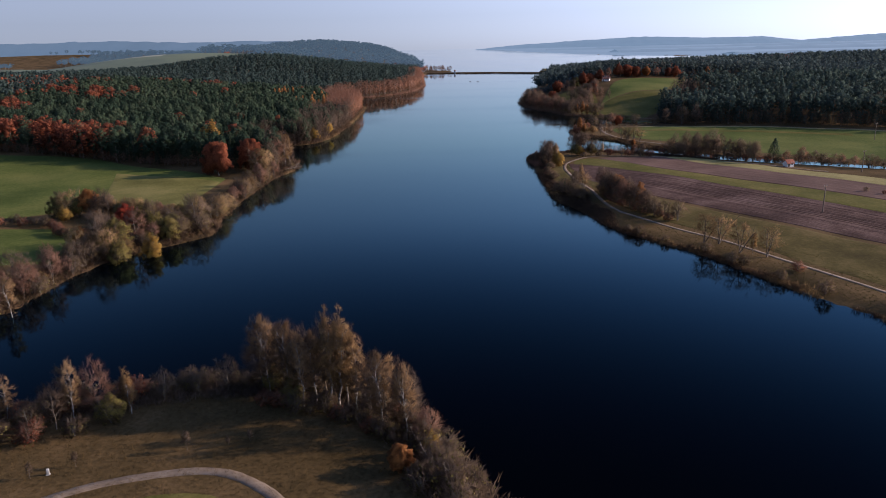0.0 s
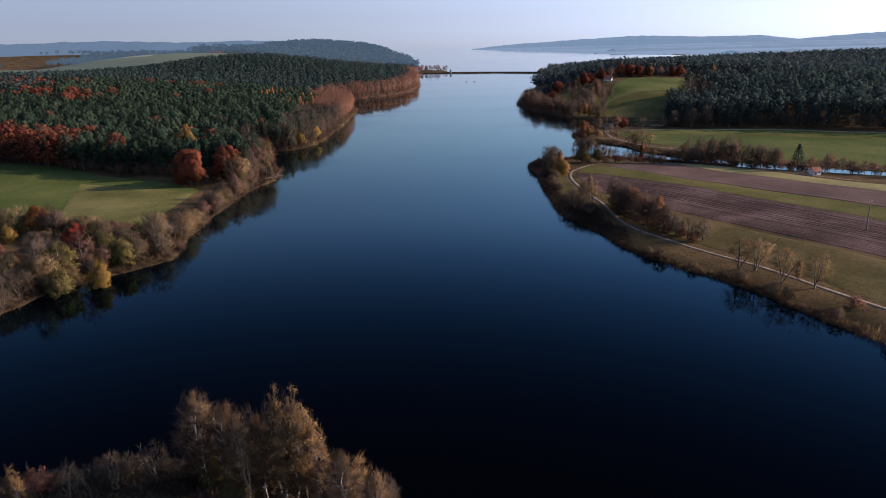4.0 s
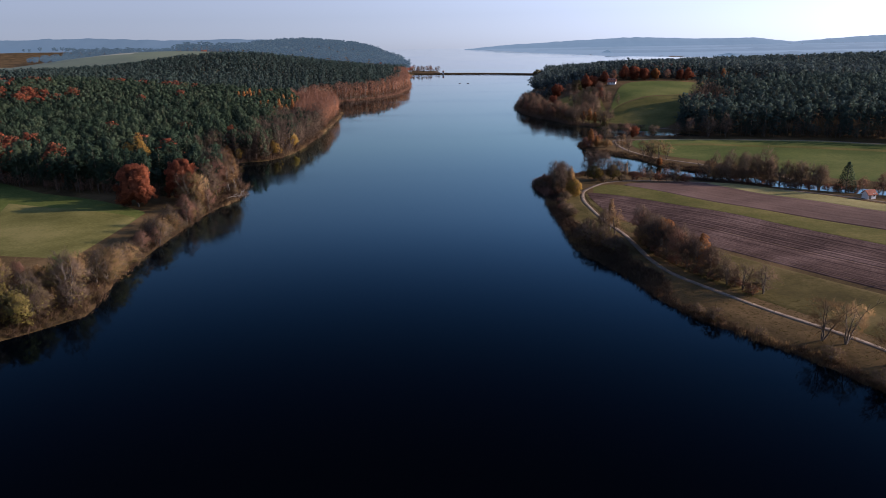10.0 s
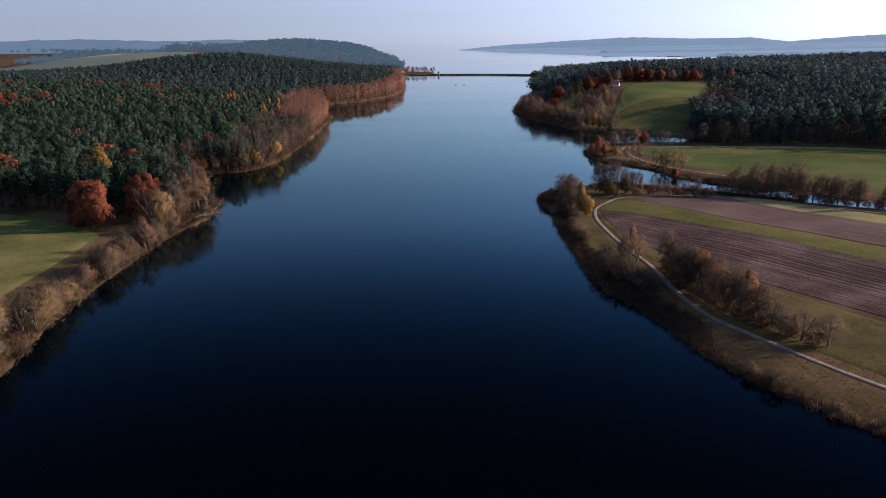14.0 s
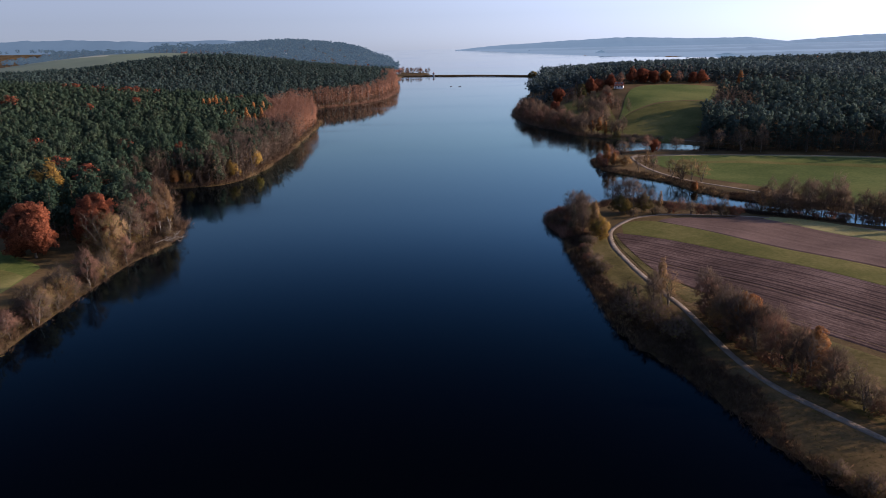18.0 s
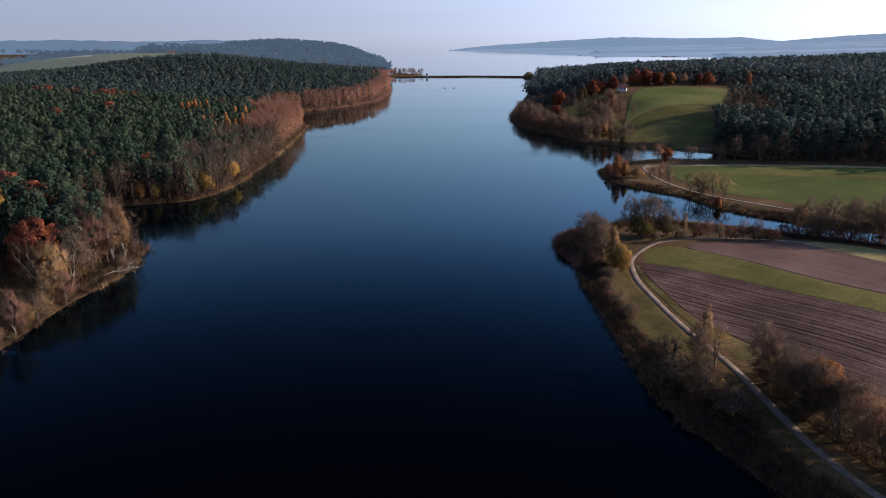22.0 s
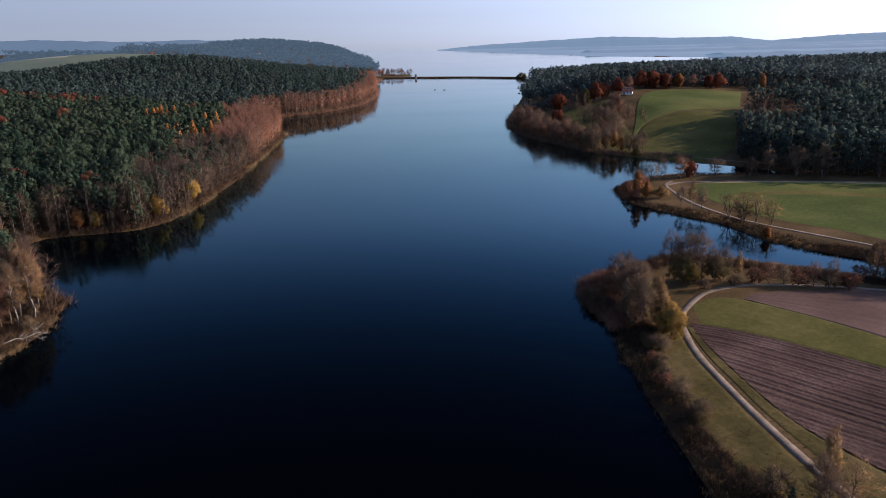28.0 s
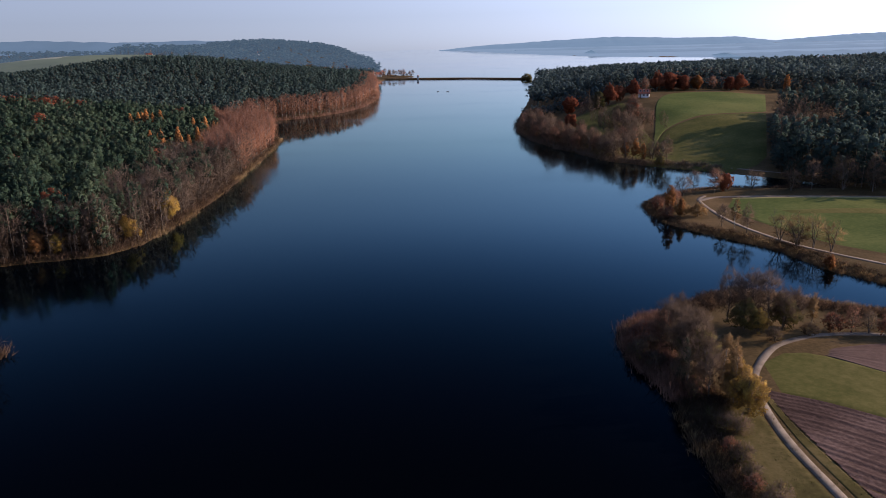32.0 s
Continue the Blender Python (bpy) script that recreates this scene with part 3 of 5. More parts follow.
# kind: height, spread, base of the crown, lift of limbs, limbs, boughs a limb, trunk radius, stems,
#       bark, twigs a tip, twig length, twig material, leaves a tip, leaf size, leaf material, category, label
KINDS = {
    "bare_alder": (11, 3.3, 0.2, 1.1, 13, 3, 0.17, 1, BARK, 7, 1.8, TWIG, 0, 0, None, "tree", "leafless brown alder tree on the bank"),
    "tan_willow": (9, 5.0, 0.03, 0.9, 15, 3, 0.18, 4, BARK, 14, 1.5, TAN, 3, 0.16, OLIVE, "tree", "round leafless willow bush with tan twigs"),
    "bare_willow": (9, 4.5, 0.06, 1.0, 15, 3, 0.2, 3, BARK, 7, 1.7, TWIG, 1, 0.14, OLIVE, "tree", "leafless spreading willow with several stems"),
    "red_twig_tree": (10, 3.4, 0.2, 0.9, 13, 3, 0.16, 1, BARK, 9, 1.6, TWIG_RED, 0, 0.2, None, "tree", "bare tree with reddish brown twigs"),
    "white_birch": (14, 2.3, 0.25, 1.2, 17, 3, 0.12, 1, BIRCH_BARK, 13, 1.4, TAN, 1, 0.13, GOLD, "tree", "white-barked birch with almost bare crown"),
    "golden_birch": (16, 2.2, 0.25, 1.2, 16, 3, 0.17, 1, BIRCH_BARK, 15, 1.3, TAN, 11, 0.12, GOLD, "tree", "tall birch with thin golden autumn leaves"),
    "amber_poplar": (15, 2.6, 0.2, 1.3, 16, 3, 0.17, 1, BARK, 6, 1.1, TWIG, 44, 0.14, ORANGE, "tree", "slender tree with amber autumn leaves"),
    "red_oak": (13, 5.2, 0.16, 0.6, 17, 4, 0.3, 1, BARK, 0, 0, TWIG, 70, 0.2, RUST, "tree", "broad oak with dense rust-red leaves"),
    "orange_maple": (8, 3.0, 0.15, 0.8, 13, 3, 0.15, 1, BARK, 3, 0.8, TWIG, 64, 0.135, ORANGE, "tree", "small maple with bright orange leaves"),
    "yellow_maple": (8, 3.0, 0.15, 0.8, 13, 3, 0.15, 1, BARK, 9, 0.9, TWIG, 30, 0.13, YELLOW, "tree", "small maple with yellow autumn leaves"),
    "olive_willow": (8, 3.6, 0.1, 0.8, 14, 3, 0.17, 2, BARK, 8, 1.1, TWIG, 18, 0.17, OLIVE, "tree", "willow with thin olive autumn leaves"),
    "red_maple": (7.5, 3.2, 0.1, 0.8, 13, 3, 0.15, 1, BARK, 2, 0.8, TWIG, 66, 0.13, SCARLET, "tree", "small maple with scarlet autumn leaves"),
    "thin_willow": (9, 4.0, 0.22, 1.2, 14, 4, 0.17, 3, BARK, 4, 1.3, TAN, 1, 0.12, GOLD, "tree", "thin fan-shaped willow, almost bare"),
    "gold_willow": (8, 4.6, 0.03, 0.9, 14, 3, 0.17, 3, BARK, 9, 1.1, TAN, 22, 0.14, GOLD, "tree", "round willow bush with thin tan-gold leaves"),
    "brown_shrub": (3.8, 2.6, 0.02, 1.0, 14, 2, 0.06, 5, BARK, 11, 1.1, TWIG, 1, 0.16, OLIVE, "shrub", "bare brown lakeside shrub"),
    "red_shrub": (3.4, 2.4, 0.02, 1.0, 14, 2, 0.06, 5, BARK, 14, 0.9, TWIG_RED, 2, 0.17, RUST, "shrub", "reddish brown leafless shrub"),
    "sapling": (4.5, 1.0, 0.3, 1.2, 9, 2, 0.05, 1, BARK, 9, 0.6, TWIG, 0, 0.14, None, "tree", "thin young tree standing in grass"),
}


def broadleaf_mesh(kind, seed):
    h, spread, base, lift, limbs, subs, r0, stems, bark, nt, tl, tm, nl, ls, lm, cat, label = KINDS[kind]
    rng = np.random.RandomState(seed)
    segs, tips, dirs = skeleton(rng, h * 0.94, spread * 0.66, base, lift, limbs, subs + 1, r0, stems)
    wood = np_mesh("trunk", *tubes(segs, 5), [bark])
    fine = np.array([np.r_[a, b] for a, b, ra, rb in segs if rb < 0.12])
    mid = np.concatenate([fine[:, :3] * (1 - t) + fine[:, 3:] * t for t in (0.35, 0.7, 1.0)])
    # sprays fill the crown's envelope, each joined to the nearest bough
    n = int(70 + 17 * spread * math.sqrt(h))
    d = unit(rng.normal(size=(n, 3)))
    c = d * rng.uniform(0.35, 1.0, (n, 1)) ** 0.55 * (1 + 0.24 * np.sin(3 * np.arctan2(d[:, 1], d[:, 0]) + seed) + 0.18 * np.sin(5 * d[:, 2] + seed))[:, None]
    low = base * h * 0.8
    c = c * (spread, spread, (h - low) / 2) + (0, 0, (h + low) / 2)
    c[:, :2] *= (1.12 - 0.5 * np.clip((c[:, 2:] - low) / (h - low), 0, 1) ** 2)
    near = mid[((c[:, None] - mid[None]) ** 2).sum(-1).argmin(1)]
    run = c - near
    u = unit(np.cross(run, rng.normal(size=run.shape))) * 0.022
    v = np.stack([near - u, near + u, c], 1).reshape(-1, 3)
    vs, fs, mats = [v], [np.arange(len(v)).reshape(-1, 3)], [tm]
    ix, k = [np.zeros(n, int)], len(v)
    top = np.array([0.0, 0.0, low])
    for per, mat, leaf in ((nt * 1.75, tm, False), (nl * 1.2, lm, True)):
        if per < 1:
            continue
        p = np.repeat(c, int(per), 0)
        r = np.repeat(run, int(per), 0)
        if leaf:
            v, f = leaves(rng, p, np.full(len(p), 0.30 + 0.10 * spread), 1, ls, 0.35)
        else:
            p = p - r * rng.uniform(0, 0.7, (len(p), 1))
            g = unit(0.8 * unit(p - top) + 0.6 * unit(r) + rng.normal(size=p.shape) * 0.5 + (0, 0, 0.5))
            u = unit(np.cross(g, rng.normal(size=g.shape))) * 0.015
            v = np.stack([p - u, p + u, p + g * tl * rng.uniform(0.35, 0.95, (len(p), 1))], 1).reshape(-1, 3)
            f = np.arange(len(v)).reshape(-1, 3)
        if mat not in mats:
            mats.append(mat)
        vs.append(v)
        fs.append(f + k)
        ix.append(np.full(len(f), mats.index(mat)))
        k += len(v)
    vs = np.concatenate(vs)
    out = unit((vs - (0, 0, low + 0.4 * (h - low))) / (spread, spread, 0.6 * (h - low)))
    return wood, np_mesh("crown", vs, np.concatenate(fs), mats, np.concatenate(ix), crown=out)


STOCK, PLANTED, prng = {}, [], random.Random(4)


def conifer_mesh(seed, h, reach, mat):
    """A pointed conifer with drooping sprays of needles."""
    rng = np.random.RandomState(seed)
    segs = [((0, 0, -0.2), (0.1, 0, h * 0.5), 0.24, 0.17), ((0.1, 0, h * 0.5), (0.05, 0.1, h * 0.97), 0.17, 0.03)]
    cs, rs = [], []
    for i in range(46):
        f = (i + 0.5) / 46
        z, r = h * (0.06 + 0.92 * f), reach * (1 - f) ** 0.8 + 0.15
        a = i * 2.4
        cs.append((0.75 * r * math.cos(a), 0.75 * r * math.sin(a), z - 0.15 * r))
        rs.append(0.35 * r + 0.35)
        segs.append(((0, 0, z), cs[-1], 0.05, 0.02))
    v, f = leaves(rng, cs, rs, 60, 0.2, 0.6)
    out = unit(unit(v - np.repeat(np.array(cs), 180, 0)) + unit(v * (1, 1, 0.3) - (0, 0, 0.15 * h)))
    return np_mesh("trunk", *tubes(segs), [BARK]), np_mesh("crown", v, f, [mat], crown=out)


CONIFERS = {
    "spruce": (16, 3.0, NEEDLE, "dark green spruce with a pointed crown"),
    "broad_spruce": (12, 4.4, NEEDLE, "broad dark spruce standing beside a hut"),
    "larch": (15, 2.6, LARCH, "narrow larch with orange autumn needles"),
}


def plant(kind, x, y, scale=1.0, group="", variants=3):
    """Sets a tree of that kind on the ground, turned and scaled at random."""
    n = prng.randrange(variants)
    z = gz(x, y)
    s = scale * prng.uniform(0.93, 1.07)
    wide = s * prng.uniform(0.92, 1.08)
    m = pose(x, y, z - 0.05, prng.uniform(-2, 2), prng.uniform(-2, 2), prng.uniform(0, 360)) @ Matrix.Diagonal((wide, wide, s, 1))
    if (kind, n) in STOCK:
        first = STOCK[kind, n]
        ob = copy_thing(first, m @ Matrix.Diagonal((*(1 / v for v in first.scale), 1)))
    else:
        if kind in KINDS:
            wood, crown = broadleaf_mesh(kind, 17 * n + sum(map(ord, kind)))
            cat, label = KINDS[kind][-2:]
        else:
            high, reach, mat, label = CONIFERS[kind]
            wood, crown = conifer_mesh(31 + n, high, reach, mat)
            cat = "tree"
        ob = tagged(new(kind), label, cat)
        part("trunk" if cat == "tree" else "stem", wood, ob)
        part("crown", crown, ob)
        ob.matrix_basis = m
        STOCK[kind, n] = STOCK.get((kind, n)) or ob
    if group:
        ob["group"] = group
    PLANTED.append((x, y))
    return ob


# spots that the belts leave open, where a single autumn tree stands
OPEN = [(48, 335), (47, 329), (-114, 231), (-111, 226), (-108, 221), (-92.5, 200), (-90, 196), (-135, 248), (-132, 243), (-114, 327), (-110, 320)]


def belt(points, kinds, step, width, group, smin=0.8, smax=1.2, gap=0.0):
    """Trees along a line, scattered over its width."""
    p = np.array(points, float)
    length = np.hypot(*np.diff(p, axis=0).T).sum()
    for x, y in along(points, max(2, int(length / step))):
        if prng.random() < gap:
            continue
        x, y = x + prng.uniform(-width, width), y + prng.uniform(-step, step) * 0.5
        if min(math.hypot(x - a, y - b) for a, b in OPEN) > 3.6:
            plant(prng.choice(kinds), x, y, prng.uniform(smin, smax), group)


# near peninsula
for k, x, y, s in [
    ("white_birch", -27, 106, 1.0), ("white_birch", -30, 108, 1.05), ("golden_birch", -20.5, 104.5, 1.05), ("bare_alder", -23.5, 108, 1.25), ("white_birch", -13, 99, 0.95), ("golden_birch", -22, 105.5, 1.08), ("golden_birch", -19.5, 106, 0.95), ("white_birch", -25, 107, 1.05), ("white_birch", -17.5, 104, 1.0), ("bare_alder", -28, 109, 1.12),
    ("bare_alder", -31, 110, 1.1), ("white_birch", -34, 111, 1.1), ("bare_alder", -36, 113, 1.15), ("olive_willow", -33, 112, 0.7), ("bare_willow", -42, 113, 0.7), ("olive_willow", -29, 107, 0.6),
    ("bare_alder", -15, 102, 1.0), ("bare_alder", -12.5, 100, 0.95), ("white_birch", -9, 96, 0.95), ("bare_alder", -9, 98, 0.9), ("orange_maple", -9.2, 87.5, 0.62), ("red_twig_tree", -6, 95, 0.7),
    ("brown_shrub", -6, 91, 1.1), ("brown_shrub", -4, 86, 1.2), ("brown_shrub", -2, 83, 1.2), ("brown_shrub", -6, 83, 1.0), ("brown_shrub", -1, 79, 1.1), ("yellow_maple", -5, 92, 0.5), ("orange_maple", 11.5, 68, 0.8), ("red_shrub", 8, 70, 1.0),
    ("white_birch", -64, 102, 0.85), ("red_twig_tree", -61, 104, 0.9), ("bare_alder", -66, 100, 0.7), ("white_birch", -75, 102, 0.6), ("golden_birch", -56, 105, 0.55), ("olive_willow", -58, 102, 0.7), ("bare_willow", -52, 109, 0.6),
    ("bare_willow", -70, 99, 0.6), ("red_shrub", -68, 96, 1.0), ("brown_shrub", -73, 95, 1.2), ("brown_shrub", -62, 98, 0.9), ("brown_shrub", -47, 112, 1.0), ("brown_shrub", -77, 92, 1.2), ("bare_willow", -79, 97, 0.7), ("brown_shrub", -39, 114, 0.9), ("sapling", -42, 93, 0.75), ("sapling", -33, 95, 0.5), ("sapling", -57, 89, 0.6), ("sapling", -62, 86, 0.55), ("sapling", -36, 94, 0.4),
]:
    plant(k, x, y, s, "trees on the near peninsula")

belt([(-92, 98), (-78, 101), (-68, 106), (-57, 111), (-46, 115)], ["brown_shrub", "red_shrub", "brown_shrub"], 2.0, 2.0, "bushes on the near peninsula", 0.7, 1.1)
belt([(-40, 115), (-27, 113), (-16, 108), (-9, 100), (-4, 92), (0, 84)], ["brown_shrub", "brown_shrub", "red_shrub", "brown_shrub"], 1.6, 2.0, "bushes on the near peninsula", 0.6, 1.0)

belt([(-33, 108), (-25, 104), (-17, 101), (-10, 95)], ["brown_shrub", "brown_shrub", "red_shrub"], 1.9, 1.2, "bushes on the near peninsula", 0.6, 0.95)

# west bank, from the south
for k, x, y, s in [
    ("white_birch", -105.5, 152, 0.85), ("red_twig_tree", -111, 166, 0.9), ("bare_willow", -117, 172, 0.95), ("red_twig_tree", -109, 176, 0.94), ("bare_willow", -114, 158, 0.85), ("brown_shrub", -108, 168, 1.2), ("brown_shrub", -110, 150, 1.2), ("bare_willow", -119, 160, 0.9),
    ("bare_alder", -109, 201, 1.22), ("olive_willow", -105, 205, 1.15), ("yellow_maple", -92.5, 200, 0.95), ("olive_willow", -100, 195, 1.0), ("orange_maple", -114, 203, 1.01), ("tan_willow", -106, 199, 0.94), ("red_twig_tree", -101, 209, 1.08), ("bare_willow", -111, 210, 1.15),
    ("orange_maple", -135, 248, 1.3), ("red_maple", -114, 231, 1.1), ("tan_willow", -142, 246, 1.22), ("bare_willow", -129, 245, 1.08), ("yellow_maple", -139, 238, 0.68), ("bare_alder", -125, 241, 0.94), ("tan_willow", -114, 238, 1.01), ("olive_willow", -108, 232, 1.08), ("bare_alder", -103, 225, 1.08),
    ("bare_willow", -90, 231, 1.15), ("tan_willow", -93, 238, 1.08), ("brown_shrub", -87, 226, 1.62), ("olive_willow", -99, 219, 1.01), ("bare_willow", -97, 226, 0.94), ("brown_shrub", -92, 219, 1.49),
    ("red_oak", -114, 327, 1.2), ("red_oak", -102, 340, 1.25), ("tan_willow", -94, 328, 1.42), ("bare_willow", -92, 337, 1.49), ("white_birch", -88, 351, 1.0), ("white_birch", -87, 356, 1.05), ("white_birch", -90, 356, 1.1), ("white_birch", -88.5, 361, 0.95), ("red_twig_tree", -92, 347, 1.49), ("yellow_maple", -90.5, 364, 0.6), ("white_birch", -92, 362, 1.1), ("red_twig_tree", -91, 350, 0.95), ("bare_alder", -90, 352, 1.3), ("bare_alder", -91, 357, 1.2), ("red_twig_tree", -91, 358, 1.45), ("brown_shrub", -85.5, 349, 0.8), ("brown_shrub", -87.5, 356, 0.8), ("red_twig_tree", -93, 366, 1.25), ("red_twig_tree", -92.5, 361, 1.1), ("bare_alder", -95, 352, 1.62), ("red_twig_tree", -99, 353, 1.3), ("orange_maple", -95, 335, 0.81),
]:
    plant(k, x, y, s, "trees on the west bank")
belt([(-88, 243), (-90, 275), (-89.5, 300), (-88.5, 322)], ["bare_willow", "tan_willow", "red_twig_tree", "brown_shrub", "red_twig_tree"], 2.2, 2.2, "bushes on the west bank", 0.45, 1.0)
belt([(-98, 211), (-109.5, 190), (-110.5, 165), (-113.5, 140)], ["red_twig_tree", "red_twig_tree", "bare_willow", "tan_willow", "brown_shrub"], 2.6, 3.2, "bushes on the west bank", 0.45, 0.9)
belt([(-148, 246), (-130, 246), (-116, 241), (-104, 234), (-95, 236)], ["gold_willow", "tan_willow", "olive_willow", "red_twig_tree"], 3.9, 3.0, "trees between two meadows", 0.65, 0.95)
belt([(-114, 198), (-106, 204), (-98, 212), (-92, 222)], ["tan_willow", "red_twig_tree", "olive_willow", "bare_willow", "bare_alder"], 3.0, 2.5, "trees between two meadows", 0.5, 0.95)
belt([(-125, 216), (-145, 234), (-175, 238), (-250, 232)], ["brown_shrub", "red_shrub"], 4, 1.5, "hedge between two meadows", 0.7, 1.0)

# east bank
for k, x, y, s in [
    ("thin_willow", 71, 201, 1.05), ("thin_willow", 74.5, 199, 0.95), ("thin_willow", 77, 190, 1.0), ("golden_birch", 80, 188.5, 0.42), ("thin_willow", 83, 186, 0.95), ("red_shrub", 85.5, 173.5, 0.75), ("brown_shrub", 55, 214, 0.8), ("brown_shrub", 53, 218, 0.6), ("brown_shrub", 69, 193.5, 0.75), ("brown_shrub", 73, 184, 0.9), ("brown_shrub", 75, 181, 0.7), ("brown_shrub", 79.5, 169, 0.8), ("brown_shrub", 85, 158, 1.0), ("brown_shrub", 61, 205, 0.6), ("bare_willow", 104, 150, 1.03),
    ("bare_alder", 45, 277, 0.8), ("golden_birch", 48.5, 283, 0.62), ("bare_alder", 46, 281, 0.78), ("bare_willow", 44, 272, 0.6), ("thin_willow", 49, 279, 0.8), ("spruce", 41.5, 279, 0.3), ("brown_shrub", 43, 268, 1.26), ("brown_shrub", 40, 274, 1.26), ("brown_shrub", 42, 284, 1.14), ("brown_shrub", 45, 262, 1.14),
    ("gold_willow", 56.5, 268, 0.7), ("orange_maple", 58.5, 262, 1.1), ("bare_alder", 59.5, 257, 0.85), ("golden_birch", 61, 252, 0.45), ("red_twig_tree", 62, 248, 0.8), ("amber_poplar", 62.5, 244, 0.66), ("bare_alder", 64, 240, 0.80), ("bare_willow", 57, 264, 0.68), ("bare_willow", 65, 237, 0.68), ("brown_shrub", 66, 233, 1.03), ("bare_alder", 61, 255, 0.80),
    ("spruce", 40.5, 345, 0.5), ("bare_alder", 42.5, 342, 0.85), ("bare_alder", 44.5, 350, 0.9), ("golden_birch", 45.5, 337, 0.63), ("gold_willow", 46.2, 337, 0.62), ("golden_birch", 46.5, 343, 0.6), ("yellow_maple", 46.2, 333, 0.85), ("yellow_maple", 46.6, 338, 0.75), ("bare_willow", 43.5, 352, 0.85), ("bare_alder", 44.5, 358, 0.8), ("red_twig_tree", 42, 361, 0.58), ("brown_shrub", 41, 329, 0.7), ("brown_shrub", 40, 321, 0.7), ("brown_shrub", 39.5, 311, 0.75), ("brown_shrub", 40, 303, 0.7), ("brown_shrub", 42.5, 328, 0.5),
    ("bare_alder", 60, 366.5, 1.05), ("bare_alder", 62.5, 368, 1.1), ("bare_alder", 58, 369, 1.0), ("olive_willow", 59.5, 364.5, 0.75), ("bare_alder", 64.5, 365.5, 1.0), ("bare_alder", 66.5, 363.5, 0.75), ("olive_willow", 67.5, 365, 0.75), ("yellow_maple", 61.5, 363, 0.6), ("golden_birch", 73, 365, 0.42), ("bare_alder", 70, 366, 0.7), ("brown_shrub", 62.5, 358.5, 0.7), ("brown_shrub", 70, 360.5, 0.7),
    ("red_shrub", 76, 362.5, 1.1), ("red_twig_tree", 79, 361.5, 0.5), ("bare_willow", 82, 361, 0.5), ("red_shrub", 85, 360, 1.1), ("red_twig_tree", 88, 359, 0.55), ("brown_shrub", 91, 358, 1.1), ("bare_alder", 92, 359, 0.6), ("red_shrub", 95, 357, 1.0),
    ("brown_shrub", 152, 264, 0.45), ("red_shrub", 156, 259, 0.4), ("tan_willow", 108, 361, 0.6), ("bare_alder", 118, 356, 0.95), ("bare_alder", 122, 354, 1.0), ("bare_alder", 126, 352, 0.95), ("bare_alder", 131, 348, 1.0), ("bare_willow", 136, 345, 0.9), ("bare_alder", 141, 341, 0.9), ("bare_willow", 113, 358, 0.7), ("golden_birch", 110, 372, 0.6), ("broad_spruce", 147, 334, 1.0), ("red_shrub", 145, 335, 1.0), ("bare_willow", 158, 332, 0.7), ("bare_willow", 166, 325, 0.7), ("red_twig_tree", 172, 322, 0.6), ("bare_willow", 181, 315, 0.7), ("bare_alder", 128, 372, 0.9), ("bare_alder", 134, 367, 0.95), ("bare_willow", 120, 378, 0.7),
    ("white_birch", 89, 438, 0.68), ("bare_alder", 91, 434, 0.75), ("thin_willow", 96, 424, 0.92), ("thin_willow", 99, 420, 0.97), ("thin_willow", 101.5, 417, 0.97), ("thin_willow", 104, 413, 0.92), ("bare_willow", 98, 419, 0.68), ("orange_maple", 97.5, 402, 0.46), ("bare_alder", 87, 442, 0.68),
    ("amber_poplar", 77, 459, 0.6), ("gold_willow", 80, 457, 0.6), ("gold_willow", 84.5, 455, 0.55), ("amber_poplar", 79, 455, 0.4), ("red_twig_tree", 79, 464, 0.75), ("red_shrub", 75, 456, 1.14), ("red_shrub", 76, 468, 1.14), ("red_oak", 108, 491, 0.55), ("red_twig_tree", 103, 488, 0.85), ("bare_alder", 96, 490, 0.80), ("bare_willow", 90, 484, 0.80), ("bare_alder", 106, 492, 0.80), ("bare_willow", 120, 494, 0.80), ("bare_alder", 140, 490, 1.03), ("bare_willow", 132, 489, 0.92), ("red_shrub", 85, 478, 1.03), ("bare_willow", 150, 487, 1.26), ("bare_alder", 158, 482, 1.14),
]:
    plant(k, x, y, s, "trees on the east bank")

belt([(55.5, 276), (56, 266), (57, 256), (59.5, 247), (63, 239)], ["bare_alder", "bare_willow", "red_twig_tree", "bare_alder", "sapling"], 1.6, 1.1, "hedge by the lakeside path", 0.7, 1.0)
belt([(55, 276), (55.6, 266), (56.4, 256), (59, 247), (62.5, 239)], ["brown_shrub", "red_shrub"], 2.4, 0.6, "hedge by the lakeside path", 0.5, 0.8)
belt([(62, 240), (66, 232), (70, 226)], ["brown_shrub", "bare_willow", "red_shrub"], 1.8, 0.8, "hedge by the lakeside path", 0.5, 0.8)
belt([(43, 362), (42, 350), (43, 338)], ["brown_shrub", "bare_willow", "bare_alder", "bare_alder"], 2.3, 2.2, "bushes on the east point", 0.6, 0.9)
belt([(38.5, 366), (37, 359), (37.5, 351)], ["red_shrub", "red_shrub", "brown_shrub"], 1.5, 1.4, "bushes on the east point", 0.7, 1.05)
belt([(41, 330), (40, 318), (40, 306)], ["brown_shrub", "red_shrub", "brown_shrub"], 2.6, 1.4, "bushes on the east point", 0.45, 0.8)
belt([(46, 364), (45.5, 356), (45, 348)], ["bare_alder", "bare_willow", "olive_willow", "brown_shrub"], 3.2, 1.8, "bushes on the east point", 0.6, 0.9)
belt([(107, 369), (116, 361), (126, 354), (138, 345)], ["bare_alder", "bare_alder", "bare_willow", "thin_willow"], 2.3, 2.5, "trees along the inlet", 0.9, 1.35, 0.1)
